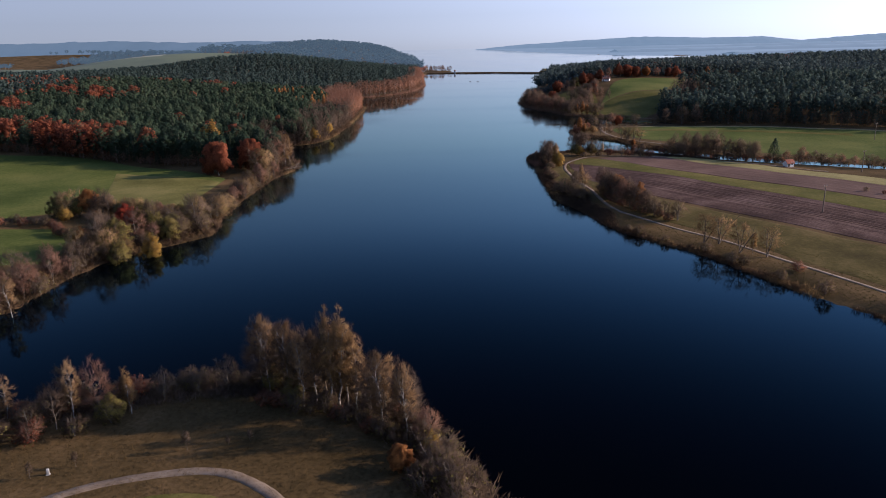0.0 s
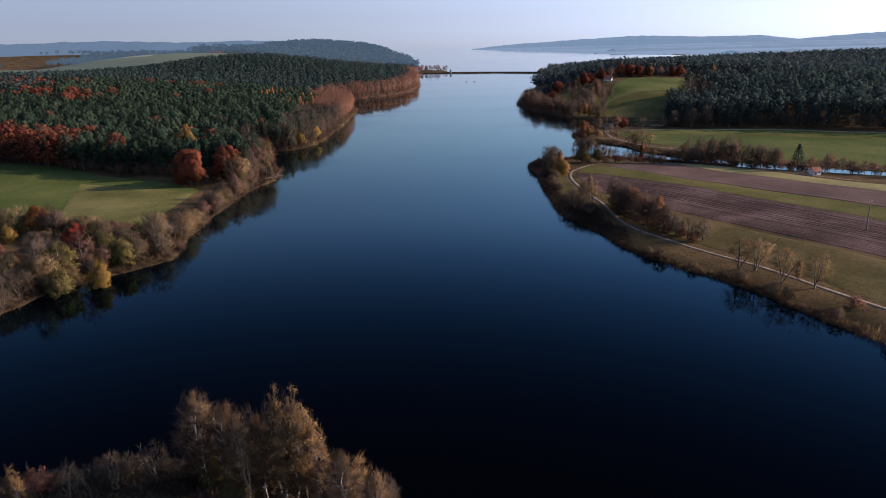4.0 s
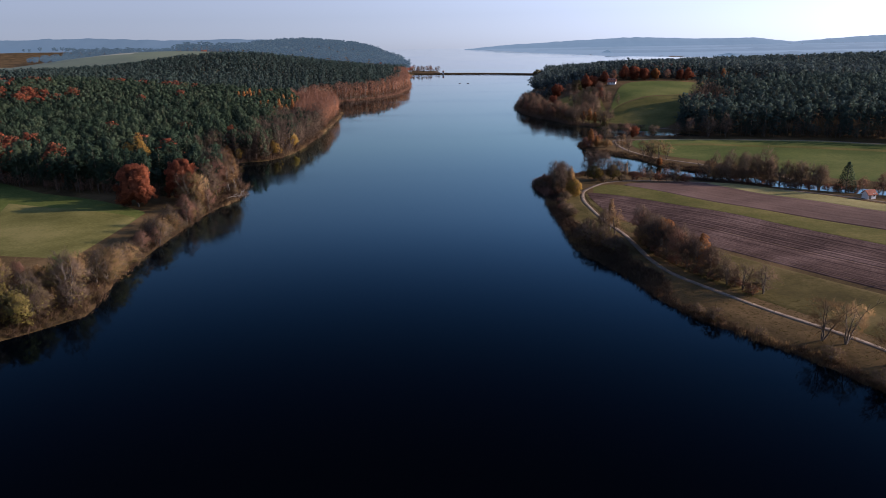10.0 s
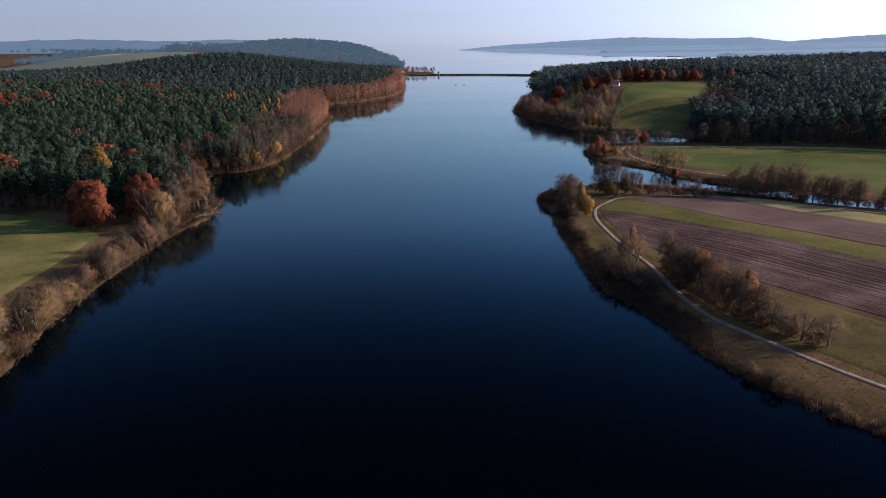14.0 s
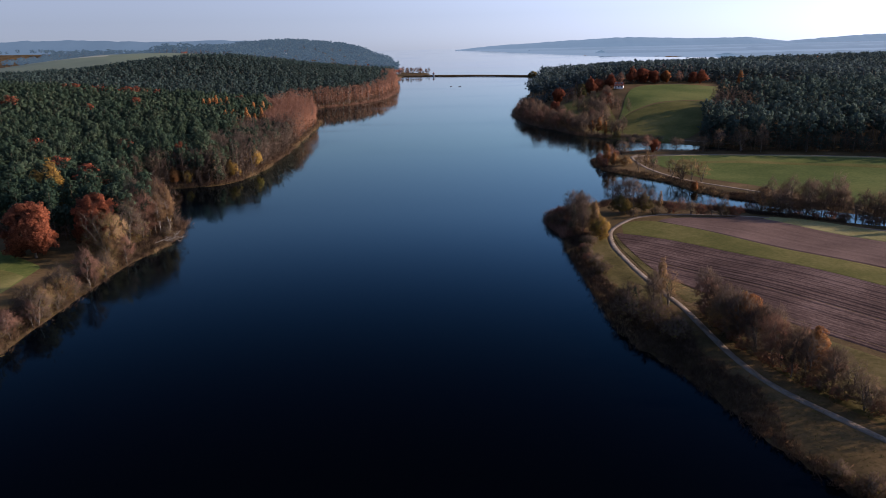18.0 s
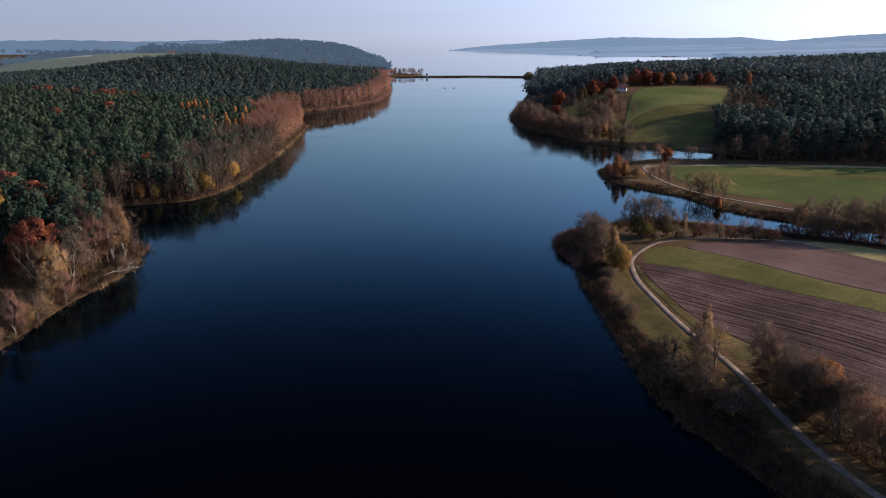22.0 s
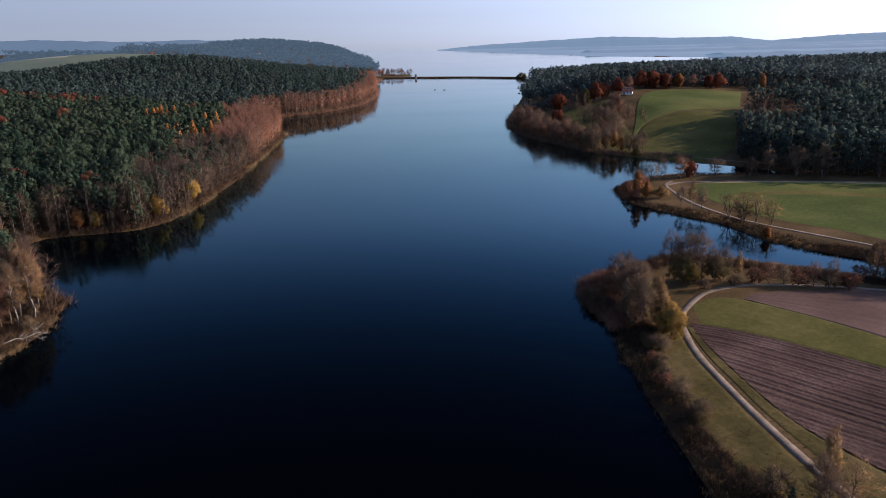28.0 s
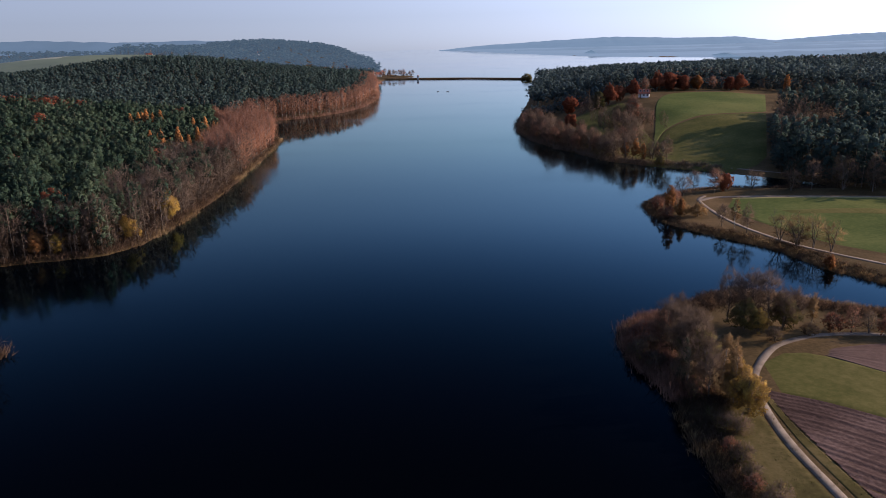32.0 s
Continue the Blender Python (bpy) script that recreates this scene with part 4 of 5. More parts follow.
belt([(104, 366), (120, 354), (140, 340), (150, 335)], ["brown_shrub", "bare_willow", "red_shrub"], 2.4, 1.6, "bushes along the inlet", 0.6, 1.0)
belt([(152, 333), (175, 322), (210, 302)], ["bare_willow", "brown_shrub", "bare_alder", "red_twig_tree"], 2.6, 2.5, "trees along the inlet", 0.45, 0.85, 0.1)

# headland to the north-east
belt([(108, 552), (92, 568), (80, 590), (72, 615), (66, 645), (63, 680)], ["bare_willow", "bare_alder", "red_twig_tree", "bare_alder"], 4.2, 5, "trees on the headland", 0.8, 1.15)
belt([(92, 580), (84, 605), (78, 630), (72, 660), (70, 700)], ["bare_alder", "red_twig_tree", "bare_willow"], 4.5, 6, "trees on the headland", 0.9, 1.2)
belt([(100, 590), (104, 615), (112, 640), (118, 660)], ["bare_alder", "bare_willow", "red_twig_tree"], 4, 6, "trees on the headland", 0.9, 1.2)
for k, x, y, s in [("red_oak", 84, 655, 0.8), ("red_oak", 96, 718, 0.95), ("red_oak", 119, 702, 0.9), ("red_oak", 126, 707, 0.85), ("olive_willow", 112, 700, 1.4), ("red_oak", 136, 708, 0.75), ("red_oak", 158, 728, 0.9), ("red_oak", 167, 731, 0.95), ("red_oak", 176, 727, 0.85), ("orange_maple", 186, 729, 1.2), ("red_oak", 207, 724, 0.75), ("red_oak", 214, 726, 0.8), ("amber_poplar", 242, 716, 0.8), ("red_oak", 120, 650, 0.7), ("red_twig_tree", 146, 716, 1.0), ("red_twig_tree", 196, 727, 1.0), ("amber_poplar", 92, 566, 0.6), ("amber_poplar", 96, 563, 0.62), ("amber_poplar", 99, 561, 0.55), ("golden_birch", 104, 556, 0.5), ("olive_willow", 104, 551, 0.6)]:
    plant(k, x, y, s, "trees on the headland")

# ---- woods ----
frng = np.random.RandomState(11)


LARCHES = [(-132 + 3.1 * i, 579 + 2.2 * math.sin(2.1 * i), 1.1 + 0.16 * math.sin(3.7 * i)) for i in range(9)]
LARCHES += [(-164 + 3.0 * i, 640 + 2 * math.sin(1.7 * i), 1.22 + 0.1 * math.sin(2.9 * i)) for i in range(7)]
LARCHES += [(-127 + 3.2 * i, 632 + 2 * math.sin(2.7 * i), 1.1 + 0.1 * math.sin(4.1 * i)) for i in range(5)]


def scatter(box, step, inside):
    """Jittered places in a box for which inside(x, y, shore distance) holds."""
    x0, x1, y0, y1 = box
    gx, gy = np.meshgrid(np.arange(x0, x1, step), np.arange(y0, y1, step))
    x = gx.ravel() + frng.uniform(-0.45, 0.45, gx.size) * step
    y = gy.ravel() + frng.uniform(-0.45, 0.45, gx.size) * step
    d = shore_distance(x, y)
    k = inside(x, y, d) & (d > 1.2)
    for lx, ly, _ in LARCHES:
        k &= np.hypot(x - lx, (y - ly + 6) * 0.4) > 3.6
    x, y, d = x[k], y[k], d[k]
    return x, y, ground_z(x, y, d)


def wood(name, places, templates, mats, label, hmin, hmax, category="forest", wide=1.0):
    """Many trees joined: each a template of (points, faces, material numbers) of unit height, scaled and turned."""
    x, y, z = places
    pick = frng.randint(0, len(templates), len(x))
    vs, fs, ix, ns, k = [], [], [], [], 0
    for i, (tv, tf, tm, tn) in enumerate(templates):
        sel = pick == i
        n = sel.sum()
        if not n:
            continue
        h = frng.uniform(hmin, hmax, n)[:, None]
        w = h * frng.uniform(0.85, 1.2, (n, 1)) * wide
        a = frng.uniform(0, 6.28, n)[:, None]
        c, s = np.cos(a), np.sin(a)
        px = (tv[:, 0] * c - tv[:, 1] * s) * w + x[sel][:, None]
        py = (tv[:, 0] * s + tv[:, 1] * c) * w + y[sel][:, None]
        pz = tv[:, 2] * h + z[sel][:, None]
        vs.append(np.stack([px, py, pz], -1).reshape(-1, 3))
        ns.append(np.stack([tn[:, 0] * c - tn[:, 1] * s, tn[:, 0] * s + tn[:, 1] * c, tn[:, 2] + 0 * c], -1).reshape(-1, 3))
        fs.append((tf[None] + (k + np.arange(n) * len(tv))[:, None, None]).reshape(-1, 3))
        ix.append(np.tile(tm, n))
        k += n * len(tv)
    return tagged(new(name, np_mesh(name, np.concatenate(vs), np.concatenate(fs), mats, np.concatenate(ix), crown=np.concatenate(ns))), label, category, kind="stuff")


def unit_tree(seed, style, clumps, per, size):
    """A wood tree of unit height: pine, spruce, bare or leafy."""
    rng = np.random.RandomState(seed)
    tv, tf = tubes([((0, 0, -0.02), (0.01, 0, 0.55), 0.007, 0.005), ((0.01, 0, 0.55), (0, 0.01, 0.95), 0.005, 0.0015)], 3)
    cs, rs = [], []
    for i in range(clumps):
        f = (i + 0.5) / clumps
        a = i * 2.4 + rng.normal() * 0.3
        if style == "spruce":
            r, z = 0.17 * (1 - f) ** 0.85 + 0.01, 0.12 + 0.86 * f
            q, rad = r * 0.7, r * 0.5 + 0.018
        elif style == "pine":
            r, z = 0.17 * math.sin(math.pi * (0.12 + 0.80 * (1 - f))) ** 0.7, 0.50 + 0.46 * f
            q, rad = r * rng.uniform(0.45, 1.0), rng.uniform(0.05, 0.075)
        else:
            r, z = 0.19 * math.sin(math.pi * (0.08 + 0.84 * (1 - f))) ** 0.7, 0.14 + 0.80 * f
            q, rad = r * rng.uniform(0.35, 1.0), rng.uniform(0.05, 0.08)
        cs.append((q * math.cos(a), q * math.sin(a), z))
        rs.append(rad)
    if style == "bare":
        c = np.array(cs)
        lv, lf = slivers(rng, c + rng.normal(size=c.shape) * 0.02, unit(c * (1, 1, 0) + (0, 0, 0.14)), per, 0.11, size, 0.7)
    else:
        lv, lf = leaves(rng, cs, rs, per, size, 0.7, 0.55 if style == "leafy" else 0.36)
    mass = unit(lv * (1, 1, 0.45) - (0, 0, 0.45 * (0.6 if style == "pine" else 0.4)))
    if style != "bare":
        mass = unit(unit(lv - np.repeat(np.array(cs), 3 * per, 0)) * (0.45 if style == "pine" else 0.8) + mass)
    return np.concatenate([tv, lv]), np.concatenate([tf, lf + len(tv)]), np.r_[np.ones(len(tf), int), np.zeros(len(lf), int)], np.concatenate([0 * tv, mass])


PINES = [unit_tree(40 + i, "pine", 24, 26, 0.029) for i in range(5)]
SPRUCES = [unit_tree(50 + i, "spruce", 22, 30, 0.027) for i in range(2)]
PINES_FAR = [unit_tree(60 + i, "pine", 11, 20, 0.045) for i in range(3)]
PINES_RIDGE = [unit_tree(55 + i, "pine", 9, 12, 0.058) for i in range(4)]
PINES_HILL = [unit_tree(65 + i, "pine", 8, 16, 0.075) for i in range(3)]
BARES_LOW = [unit_tree(75 + i, "bare", 26, 9, 0.0055) for i in range(3)]
BARES = [unit_tree(70 + i, "bare", 34, 17, 0.0030) for i in range(3)]
LEAFY = [unit_tree(80 + i, "leafy", 26, 34, 0.023) for i in range(4)]
LEAFY_FAR = [unit_tree(90 + i, "leafy", 12, 14, 0.05) for i in range(3)]


def west_wood(x, y, d):
    """The wood on the west shore, behind the meadow."""
    edge = np.interp(x, [-400, -250, -215, -160, -110, -60], [400, 390, 380, 352, 338, 344])
    return (y > edge + 2) & (x < -40)


def patch_noise(x, y, s, o):
    return np.sin(x / s + o) * np.sin(y / s * 1.13 + 2 * o) + 0.6 * np.sin((x + y) / s * 0.71 + 3 * o)


AUTUMN = [(-300, 560, 45, 22), (-400, 640, 80, 45), (-470, 790, 70, 40), (-285, 735, 45, 28), (-240, 700, 26, 12), (-330, 480, 40, 22)]


def autumn_patch(x, y):
    """Whether a place lies in one of the stands of autumn trees."""
    hit = np.zeros(np.shape(x), bool)
    for cx, cy, rx, ry in AUTUMN:
        hit |= ((x - cx) / rx) ** 2 + ((y - cy) / ry) ** 2 < 1 + 0.4 * np.sin(x / 7) * np.sin(y / 9)
    return hit


P = scatter((-330, -60, 320, 720), 5.0, lambda x, y, d: west_wood(x, y, d) & (d > np.interp(y, [340, 440, 455, 485], [5, 5, 12, 30]) + 5 * np.sin(y / 17)))
front = np.interp(P[0], [-400, -250, -215, -160, -110, -60], [400, 390, 380, 352, 338, 344])
chance = 0.007 + 0.45 * autumn_patch(P[0], P[1]) + 0.75 * ((P[0] < -190) & (P[1] < front + 32)) + 0.035 * (P[1] < front + 16)
mixed = frng.rand(len(P[0])) < chance
near = P[1] < 530
wood("pine_wood", tuple(c[~mixed & near] for c in P), PINES + PINES + SPRUCES, [NEEDLE, BARK], "dense dark green pine wood covering a hill", 14, 19, wide=1.05)
wood("pine_wood_behind", tuple(c[~mixed & ~near] for c in P), PINES_FAR, [NEEDLE, BARK], "dense dark green pine wood reaching up a slope", 14, 19, wide=1.15)
keep = frng.rand(len(P[0])) < 0.5
wood("autumn_oaks", tuple(c[mixed & keep] for c in P), LEAFY, [RUST, BARK], "rust-red oaks among the pines", 16, 20, wide=1.5)
wood("shore_wood", scatter((-150, -60, 425, 720), 3.7, lambda x, y, d: west_wood(x, y, d) & (d < np.interp(y, [430, 455, 485], [7, 14, 34]) + 5 * np.sin(y / 17)) & (y < 590)), BARES + BARES_LOW, [TWIG, BARK], "leafless brown alders along the wooded shore", 10, 17, wide=1.1)
wood("shore_pines", scatter((-150, -60, 425, 560), 7, lambda x, y, d: west_wood(x, y, d) & (d < 34) & (d > 4) & (patch_noise(x, y, 16, 0.8) > -0.35)), PINES + SPRUCES, [NEEDLE, BARK], "scattered dark pines in a bare shore wood", 12, 16)
wood("cove_pines", scatter((-150, -80, 425, 492), 5.6, lambda x, y, d: west_wood(x, y, d) & (d > 2.5) & (d < 22) & (patch_noise(x, y, 11, 1.7) > -0.6)), PINES + SPRUCES, [NEEDLE, BARK], "dark pines reaching down to a cove", 11, 16)
wood("birch_wood", scatter((-150, -60, 560, 720), 3.6, lambda x, y, d: west_wood(x, y, d) & (d < 26) & (y >= 560)), BARES, [PINKISH, BIRCH_BARK], "pinkish leafless birches with white trunks on the shore", 14, 18)
wood("shore_birches_south", scatter((-140, -75, 365, 430), 4.2, lambda x, y, d: west_wood(x, y, d) & (d < 7)), BARES, [TWIG, BARK], "leafless shore trees round a cove", 11, 16)
P = scatter((-700, -40, 380, 1330), 7.2, lambda x, y, d: west_wood(x, y, d) & ((x < -330) | (y > 720)) & (d > 12) & (y < 1330 + 0.35 * (x + 100)))
mixed = (patch_noise(P[0], P[1], 70, 2.2) > 1.35) & (frng.rand(len(P[0])) < 0.5) | autumn_patch(P[0], P[1]) & (frng.rand(len(P[0])) < 0.6)
wood("pine_wood_far", tuple(c[~mixed] for c in P), PINES_RIDGE, [HAZY_NEEDLE, BARK], "dark pine wood on the hills behind", 14, 20, wide=1.15)
wood("autumn_wood_far", tuple(c[mixed] for c in P), LEAFY_FAR, [RUST, BARK], "rust-brown broadleaved trees among pines", 13, 17, wide=1.3)
wood("headland_bushes", scatter((-140, -40, 760, 1300), 3.6, lambda x, y, d: (x < 0) & (d < 7)), BARES_LOW, [TWIG_RED, BARK], "low reddish bushes edging a wooded headland", 3, 7, "undergrowth", 1.4)
wood("rust_shore_wood", scatter((-140, -40, 760, 1260), 4.6, lambda x, y, d: (x < 0) & (d < 20)), BARES_LOW, [PINKISH, BIRCH_BARK], "reddish birches edging a wooded headland", 14, 18)


def east_wood(x, y, d):
    """The wood behind the crop field, and the ridge behind it."""
    edge = np.interp(x, [100, 142, 160, 200, 250, 330, 700], [505, 500, 482, 462, 436, 390, 250])
    west = np.interp(y, [480, 520, 560, 600, 630, 650, 700, 760], [150, 142, 158, 180, 200, 330, 360, 60])
    return (y > edge + 2) & (x > west) & (x < 900)


P = scatter((130, 430, 400, 700), 6.2, lambda x, y, d: east_wood(x, y, d) & (y < 610 + 0.1 * (x - 200)))
mixed = patch_noise(P[0], P[1], 40, 0.4) > 1.25
wood("east_pine_wood", tuple(c[~mixed] for c in P), PINES_FAR, [HAZY_NEEDLE, BARK], "dark shaded pine wood behind a field", 15, 20, wide=1.1)
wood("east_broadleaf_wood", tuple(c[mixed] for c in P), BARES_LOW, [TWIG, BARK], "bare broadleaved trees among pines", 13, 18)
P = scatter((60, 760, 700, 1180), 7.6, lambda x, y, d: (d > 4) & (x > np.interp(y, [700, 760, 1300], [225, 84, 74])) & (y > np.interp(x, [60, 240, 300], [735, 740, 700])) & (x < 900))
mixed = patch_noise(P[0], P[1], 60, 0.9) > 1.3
wood("ridge_pine_wood", tuple(c[~mixed] for c in P), PINES_RIDGE, [RIDGE_HAZE_NEEDLE, BARK], "dark pine wood on a long ridge", 14, 20, wide=1.15)
wood("ridge_autumn_wood", tuple(c[mixed] for c in P), LEAFY_FAR, [RUST, BARK], "autumn-coloured trees on a wooded ridge", 13, 17, wide=1.2)
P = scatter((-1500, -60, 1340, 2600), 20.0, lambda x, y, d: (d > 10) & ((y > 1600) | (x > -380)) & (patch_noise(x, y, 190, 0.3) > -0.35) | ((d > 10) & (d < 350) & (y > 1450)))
# the hill's needles carry a bluish glow painted in as haze
wood("hill_wood_far", P, PINES_HILL, [haze_mat("hill_needle_haze", (0.03, 0.042, 0.03), (0.045, 0.064, 0.082)), BARK], "distant wooded hill beyond the dam", 14, 22, wide=2.4)

# larches and single autumn trees standing out of the west wood
for x, y, s in LARCHES:
    plant("larch", x, y, s, "orange larches in the pine wood")
for k, x, y, s in [("yellow_maple", -131, 369, 2.45), ("red_oak", -116, 450, 1.15), ("yellow_maple", -92, 447, 0.9), ("yellow_maple", -88, 470, 1.2), ("orange_maple", -113, 434, 0.9), ("yellow_maple", -108, 435, 0.8), ("orange_maple", -120, 400, 1.4), ("golden_birch", -98, 440, 0.7)]:
    plant(k, x, y, s, "autumn trees at the wood's edge")

def headland(x, y, d):
    """The wooded tip of the headland, without its meadow."""
    edge = np.interp(y, [540, 570, 600, 640, 680, 730], [112, 98, 118, 128, 126, 98]) + 7 * np.sin(y / 8)
    return (d > 2) & (x < edge) & ((d < 14) | (patch_noise(x, y, 11, 0.9) > 0.05)) & ~((abs(x - 84) < 14) & (abs(y - 664) < 26)) & ~((abs(x - 100) < 12) & (y < 572))


P = scatter((50, 130, 545, 725), 4.6, headland)
reddish = frng.rand(len(P[0])) < 0.4
wood("headland_wood", tuple(c[~reddish] for c in P), BARES, [TWIG, BARK], "leafless brown trees on a headland", 7, 11)
wood("headland_red_wood", tuple(c[reddish] for c in P), BARES, [TWIG_RED, BARK], "reddish leafless trees on a headland", 7, 11)

# ---- far ranges ----
def far_range(name, y, prof, mat, label, seed):
    """A distant chain of hills, as a long ridge with front and back slopes."""
    p = np.array(prof, float)
    xs = np.linspace(p[0, 0], p[-1, 0], 260)
    rng = np.random.RandomState(seed)
    top = np.interp(xs, p[:, 0], p[:, 1]) + np.convolve(rng.normal(size=260), np.ones(3) / 3, "same") * 1.6
    rows = [np.c_[xs, np.full(260, y - 160.0), np.full(260, -2.0)], np.c_[xs, np.full(260, y - 60.0), top * 0.55], np.c_[xs, np.full(260, float(y)), top], np.c_[xs, np.full(260, y + 150.0), np.full(260, -2.0)]]
    v = np.concatenate(rows)
    i = (np.arange(3)[:, None] * 260 + np.arange(259)).ravel()
    tagged(new(name, np_mesh(name, v, np.stack([i, i + 1, i + 261, i + 260], -1), [mat], smooth=True)), label, "hills", kind="structure")


# hills and far shore glow bluish: haze painted as emission
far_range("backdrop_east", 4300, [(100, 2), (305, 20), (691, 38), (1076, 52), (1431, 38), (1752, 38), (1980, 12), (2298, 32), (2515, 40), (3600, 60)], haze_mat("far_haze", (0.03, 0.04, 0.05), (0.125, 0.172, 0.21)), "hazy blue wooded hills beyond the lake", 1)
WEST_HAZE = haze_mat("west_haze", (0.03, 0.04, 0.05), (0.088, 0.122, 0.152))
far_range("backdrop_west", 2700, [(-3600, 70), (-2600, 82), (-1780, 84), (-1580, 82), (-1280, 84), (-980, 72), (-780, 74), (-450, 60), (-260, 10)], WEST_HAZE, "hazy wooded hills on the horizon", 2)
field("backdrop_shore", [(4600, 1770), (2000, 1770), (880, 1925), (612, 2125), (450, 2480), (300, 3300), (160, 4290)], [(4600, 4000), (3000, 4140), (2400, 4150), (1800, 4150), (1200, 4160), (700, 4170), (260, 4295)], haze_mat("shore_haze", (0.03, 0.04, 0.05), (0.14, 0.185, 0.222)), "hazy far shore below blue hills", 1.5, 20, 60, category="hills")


# rows of trees on the far shore, paler with distance by painted haze glow
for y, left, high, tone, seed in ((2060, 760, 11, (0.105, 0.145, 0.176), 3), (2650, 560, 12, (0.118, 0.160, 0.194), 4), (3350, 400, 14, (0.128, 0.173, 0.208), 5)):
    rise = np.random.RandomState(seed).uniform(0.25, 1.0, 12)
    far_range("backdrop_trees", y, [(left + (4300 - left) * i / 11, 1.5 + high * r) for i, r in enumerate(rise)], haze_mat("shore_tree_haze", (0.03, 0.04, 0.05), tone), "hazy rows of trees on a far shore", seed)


# ---- reeds, sedge and undergrowth ----
def unit_brush(seed, n, width, lean):
    rng = np.random.RandomState(seed)
    p = rng.normal(size=(n, 3)) * (0.34, 0.34, 0.0)
    d = unit(np.c_[p[:, :2] * lean + rng.normal(size=(n, 2)) * 0.25, np.ones(n)])
    l = rng.uniform(0.5, 1.0, (n, 1))
    u = unit(np.cross(d, rng.normal(size=d.shape))) * width
    low = np.stack([p - u, p + u, p + d * l], 1)
    side = unit(d + rng.normal(size=d.shape) * 0.7)
    q = p + d * l * rng.uniform(0.3, 0.8, (n, 1))
    up = np.stack([q - u, q + u, q + side * 0.4], 1)
    v = np.concatenate([low, up]).reshape(-1, 3)
    f = np.arange(len(v)).reshape(-1, 3)
    return v, f, np.zeros(len(f), int), unit(v * (1, 1, 0.5) + (0, 0, 0.2))


BRUSH = [unit_brush(100 + i, 34, 0.022, 0.8) for i in range(3)]
REEDS = [unit_brush(110 + i, 30, 0.018, 0.3) for i in range(3)]


def strip(name, box, step, lo, hi, extra, templates, mat, label, hmin, hmax, category="undergrowth"):
    x0, x1, y0, y1 = box
    gx, gy = np.meshgrid(np.arange(x0, x1, step), np.arange(y0, y1, step))
    x = gx.ravel() + frng.uniform(-0.5, 0.5, gx.size) * step
    y = gy.ravel() + frng.uniform(-0.5, 0.5, gx.size) * step
    d = shore_distance(x, y)
    k = (d > lo) & (d < hi + 1.5 * np.sin(x / 5) * np.sin(y / 7)) & extra(x, y, d)
    x, y, d = x[k], y[k], d[k]
    return wood(name, (x, y, np.maximum(ground_z(x, y, d), -0.1)), templates, [mat], label, hmin, hmax, category, wide=1.1)


anywhere = lambda x, y, d: x == x
strip("east_sedge", (28, 125, 110, 392), 0.85, -0.4, 13, lambda x, y, d: d < np.interp(y, [150, 225, 240, 275, 292, 300, 345, 360], [1.6, 2.2, 7, 12, 6, 4, 5.5, 8]) + 1.6 * patch_noise(x, y, 6, 0.4), BRUSH, SEDGE, "brown sedge and low scrub on the shore", 0.5, 1.5)
strip("east_reeds", (28, 125, 120, 392), 1.3, -0.8, 1.6, lambda x, y, d: patch_noise(x, y, 9, 0.7) > 0.1, REEDS, REED, "pale dry reeds at the water's edge", 0.8, 1.7, "reeds")
strip("point_reeds", (31, 46, 340, 380), 0.8, -0.6, 6, anywhere, REEDS, TWIG_RED, "reddish brown reeds on a shore point", 1.2, 2.3, "reeds")
strip("spit_sedge", (66, 200, 330, 505), 1.3, -0.4, 5, lambda x, y, d: (y > 392 - 0.5 * (x - 104)), BRUSH, SEDGE, "brown sedge along a narrow spit", 0.7, 1.5)
strip("spit_reeds", (66, 130, 380, 500), 1.3, -0.6, 2.5, lambda x, y, d: patch_noise(x, y, 8, 0.3) > -0.2, REEDS, REED, "pale dry reeds along a narrow spit", 0.8, 1.6, "reeds")
strip("west_scrub", (-128, -78, 125, 370), 1.4, -0.2, 9, anywhere, BRUSH, SEDGE, "brown scrub under the bank trees", 0.8, 1.9)
strip("west_reeds", (-130, -76, 125, 372), 1.2, -0.9, 1.8, lambda x, y, d: patch_noise(x, y, 9, 0.2) > 0.75, REEDS, REED, "golden dry reeds at the bank", 0.9, 2.0, "reeds")
strip("wood_reeds", (-130, -76, 425, 700), 1.5, -0.8, 2.6, lambda x, y, d: patch_noise(x, y, 14, 0.5) > np.where(y > 560, -0.7, 0.3), REEDS, REED, "golden dry reeds below a wooded shore", 1.0, 2.2, "reeds")
strip("peninsula_scrub", (-95, 14, 62, 120), 1.2, -0.3, 8, lambda x, y, d: y > 66, BRUSH, TWIG, "brown scrub round a small peninsula", 0.9, 2.2)
strip("headland_scrub", (50, 125, 535, 760), 2.2, -0.4, 9, anywhere, BRUSH, TWIG, "brown scrub on a far headland", 1.4, 2.8)

strip("headland_reeds", (-140, -40, 740, 1300), 2.2, -0.6, 3.5, lambda x, y, d: x < 0, BRUSH, TWIG_RED, "reddish scrub at the foot of a wooded headland", 1.5, 3.6)
strip("wood_floor", (-150, -80, 360, 720), 1.7, 0.2, 14, west_wood, BRUSH, SEDGE, "dark brown undergrowth at the foot of a wood", 1.2, 3.2)

# ---- dam ----
DAM = [(-72, 1372), (-12, 1352), (68, 1322), (150, 1272)]


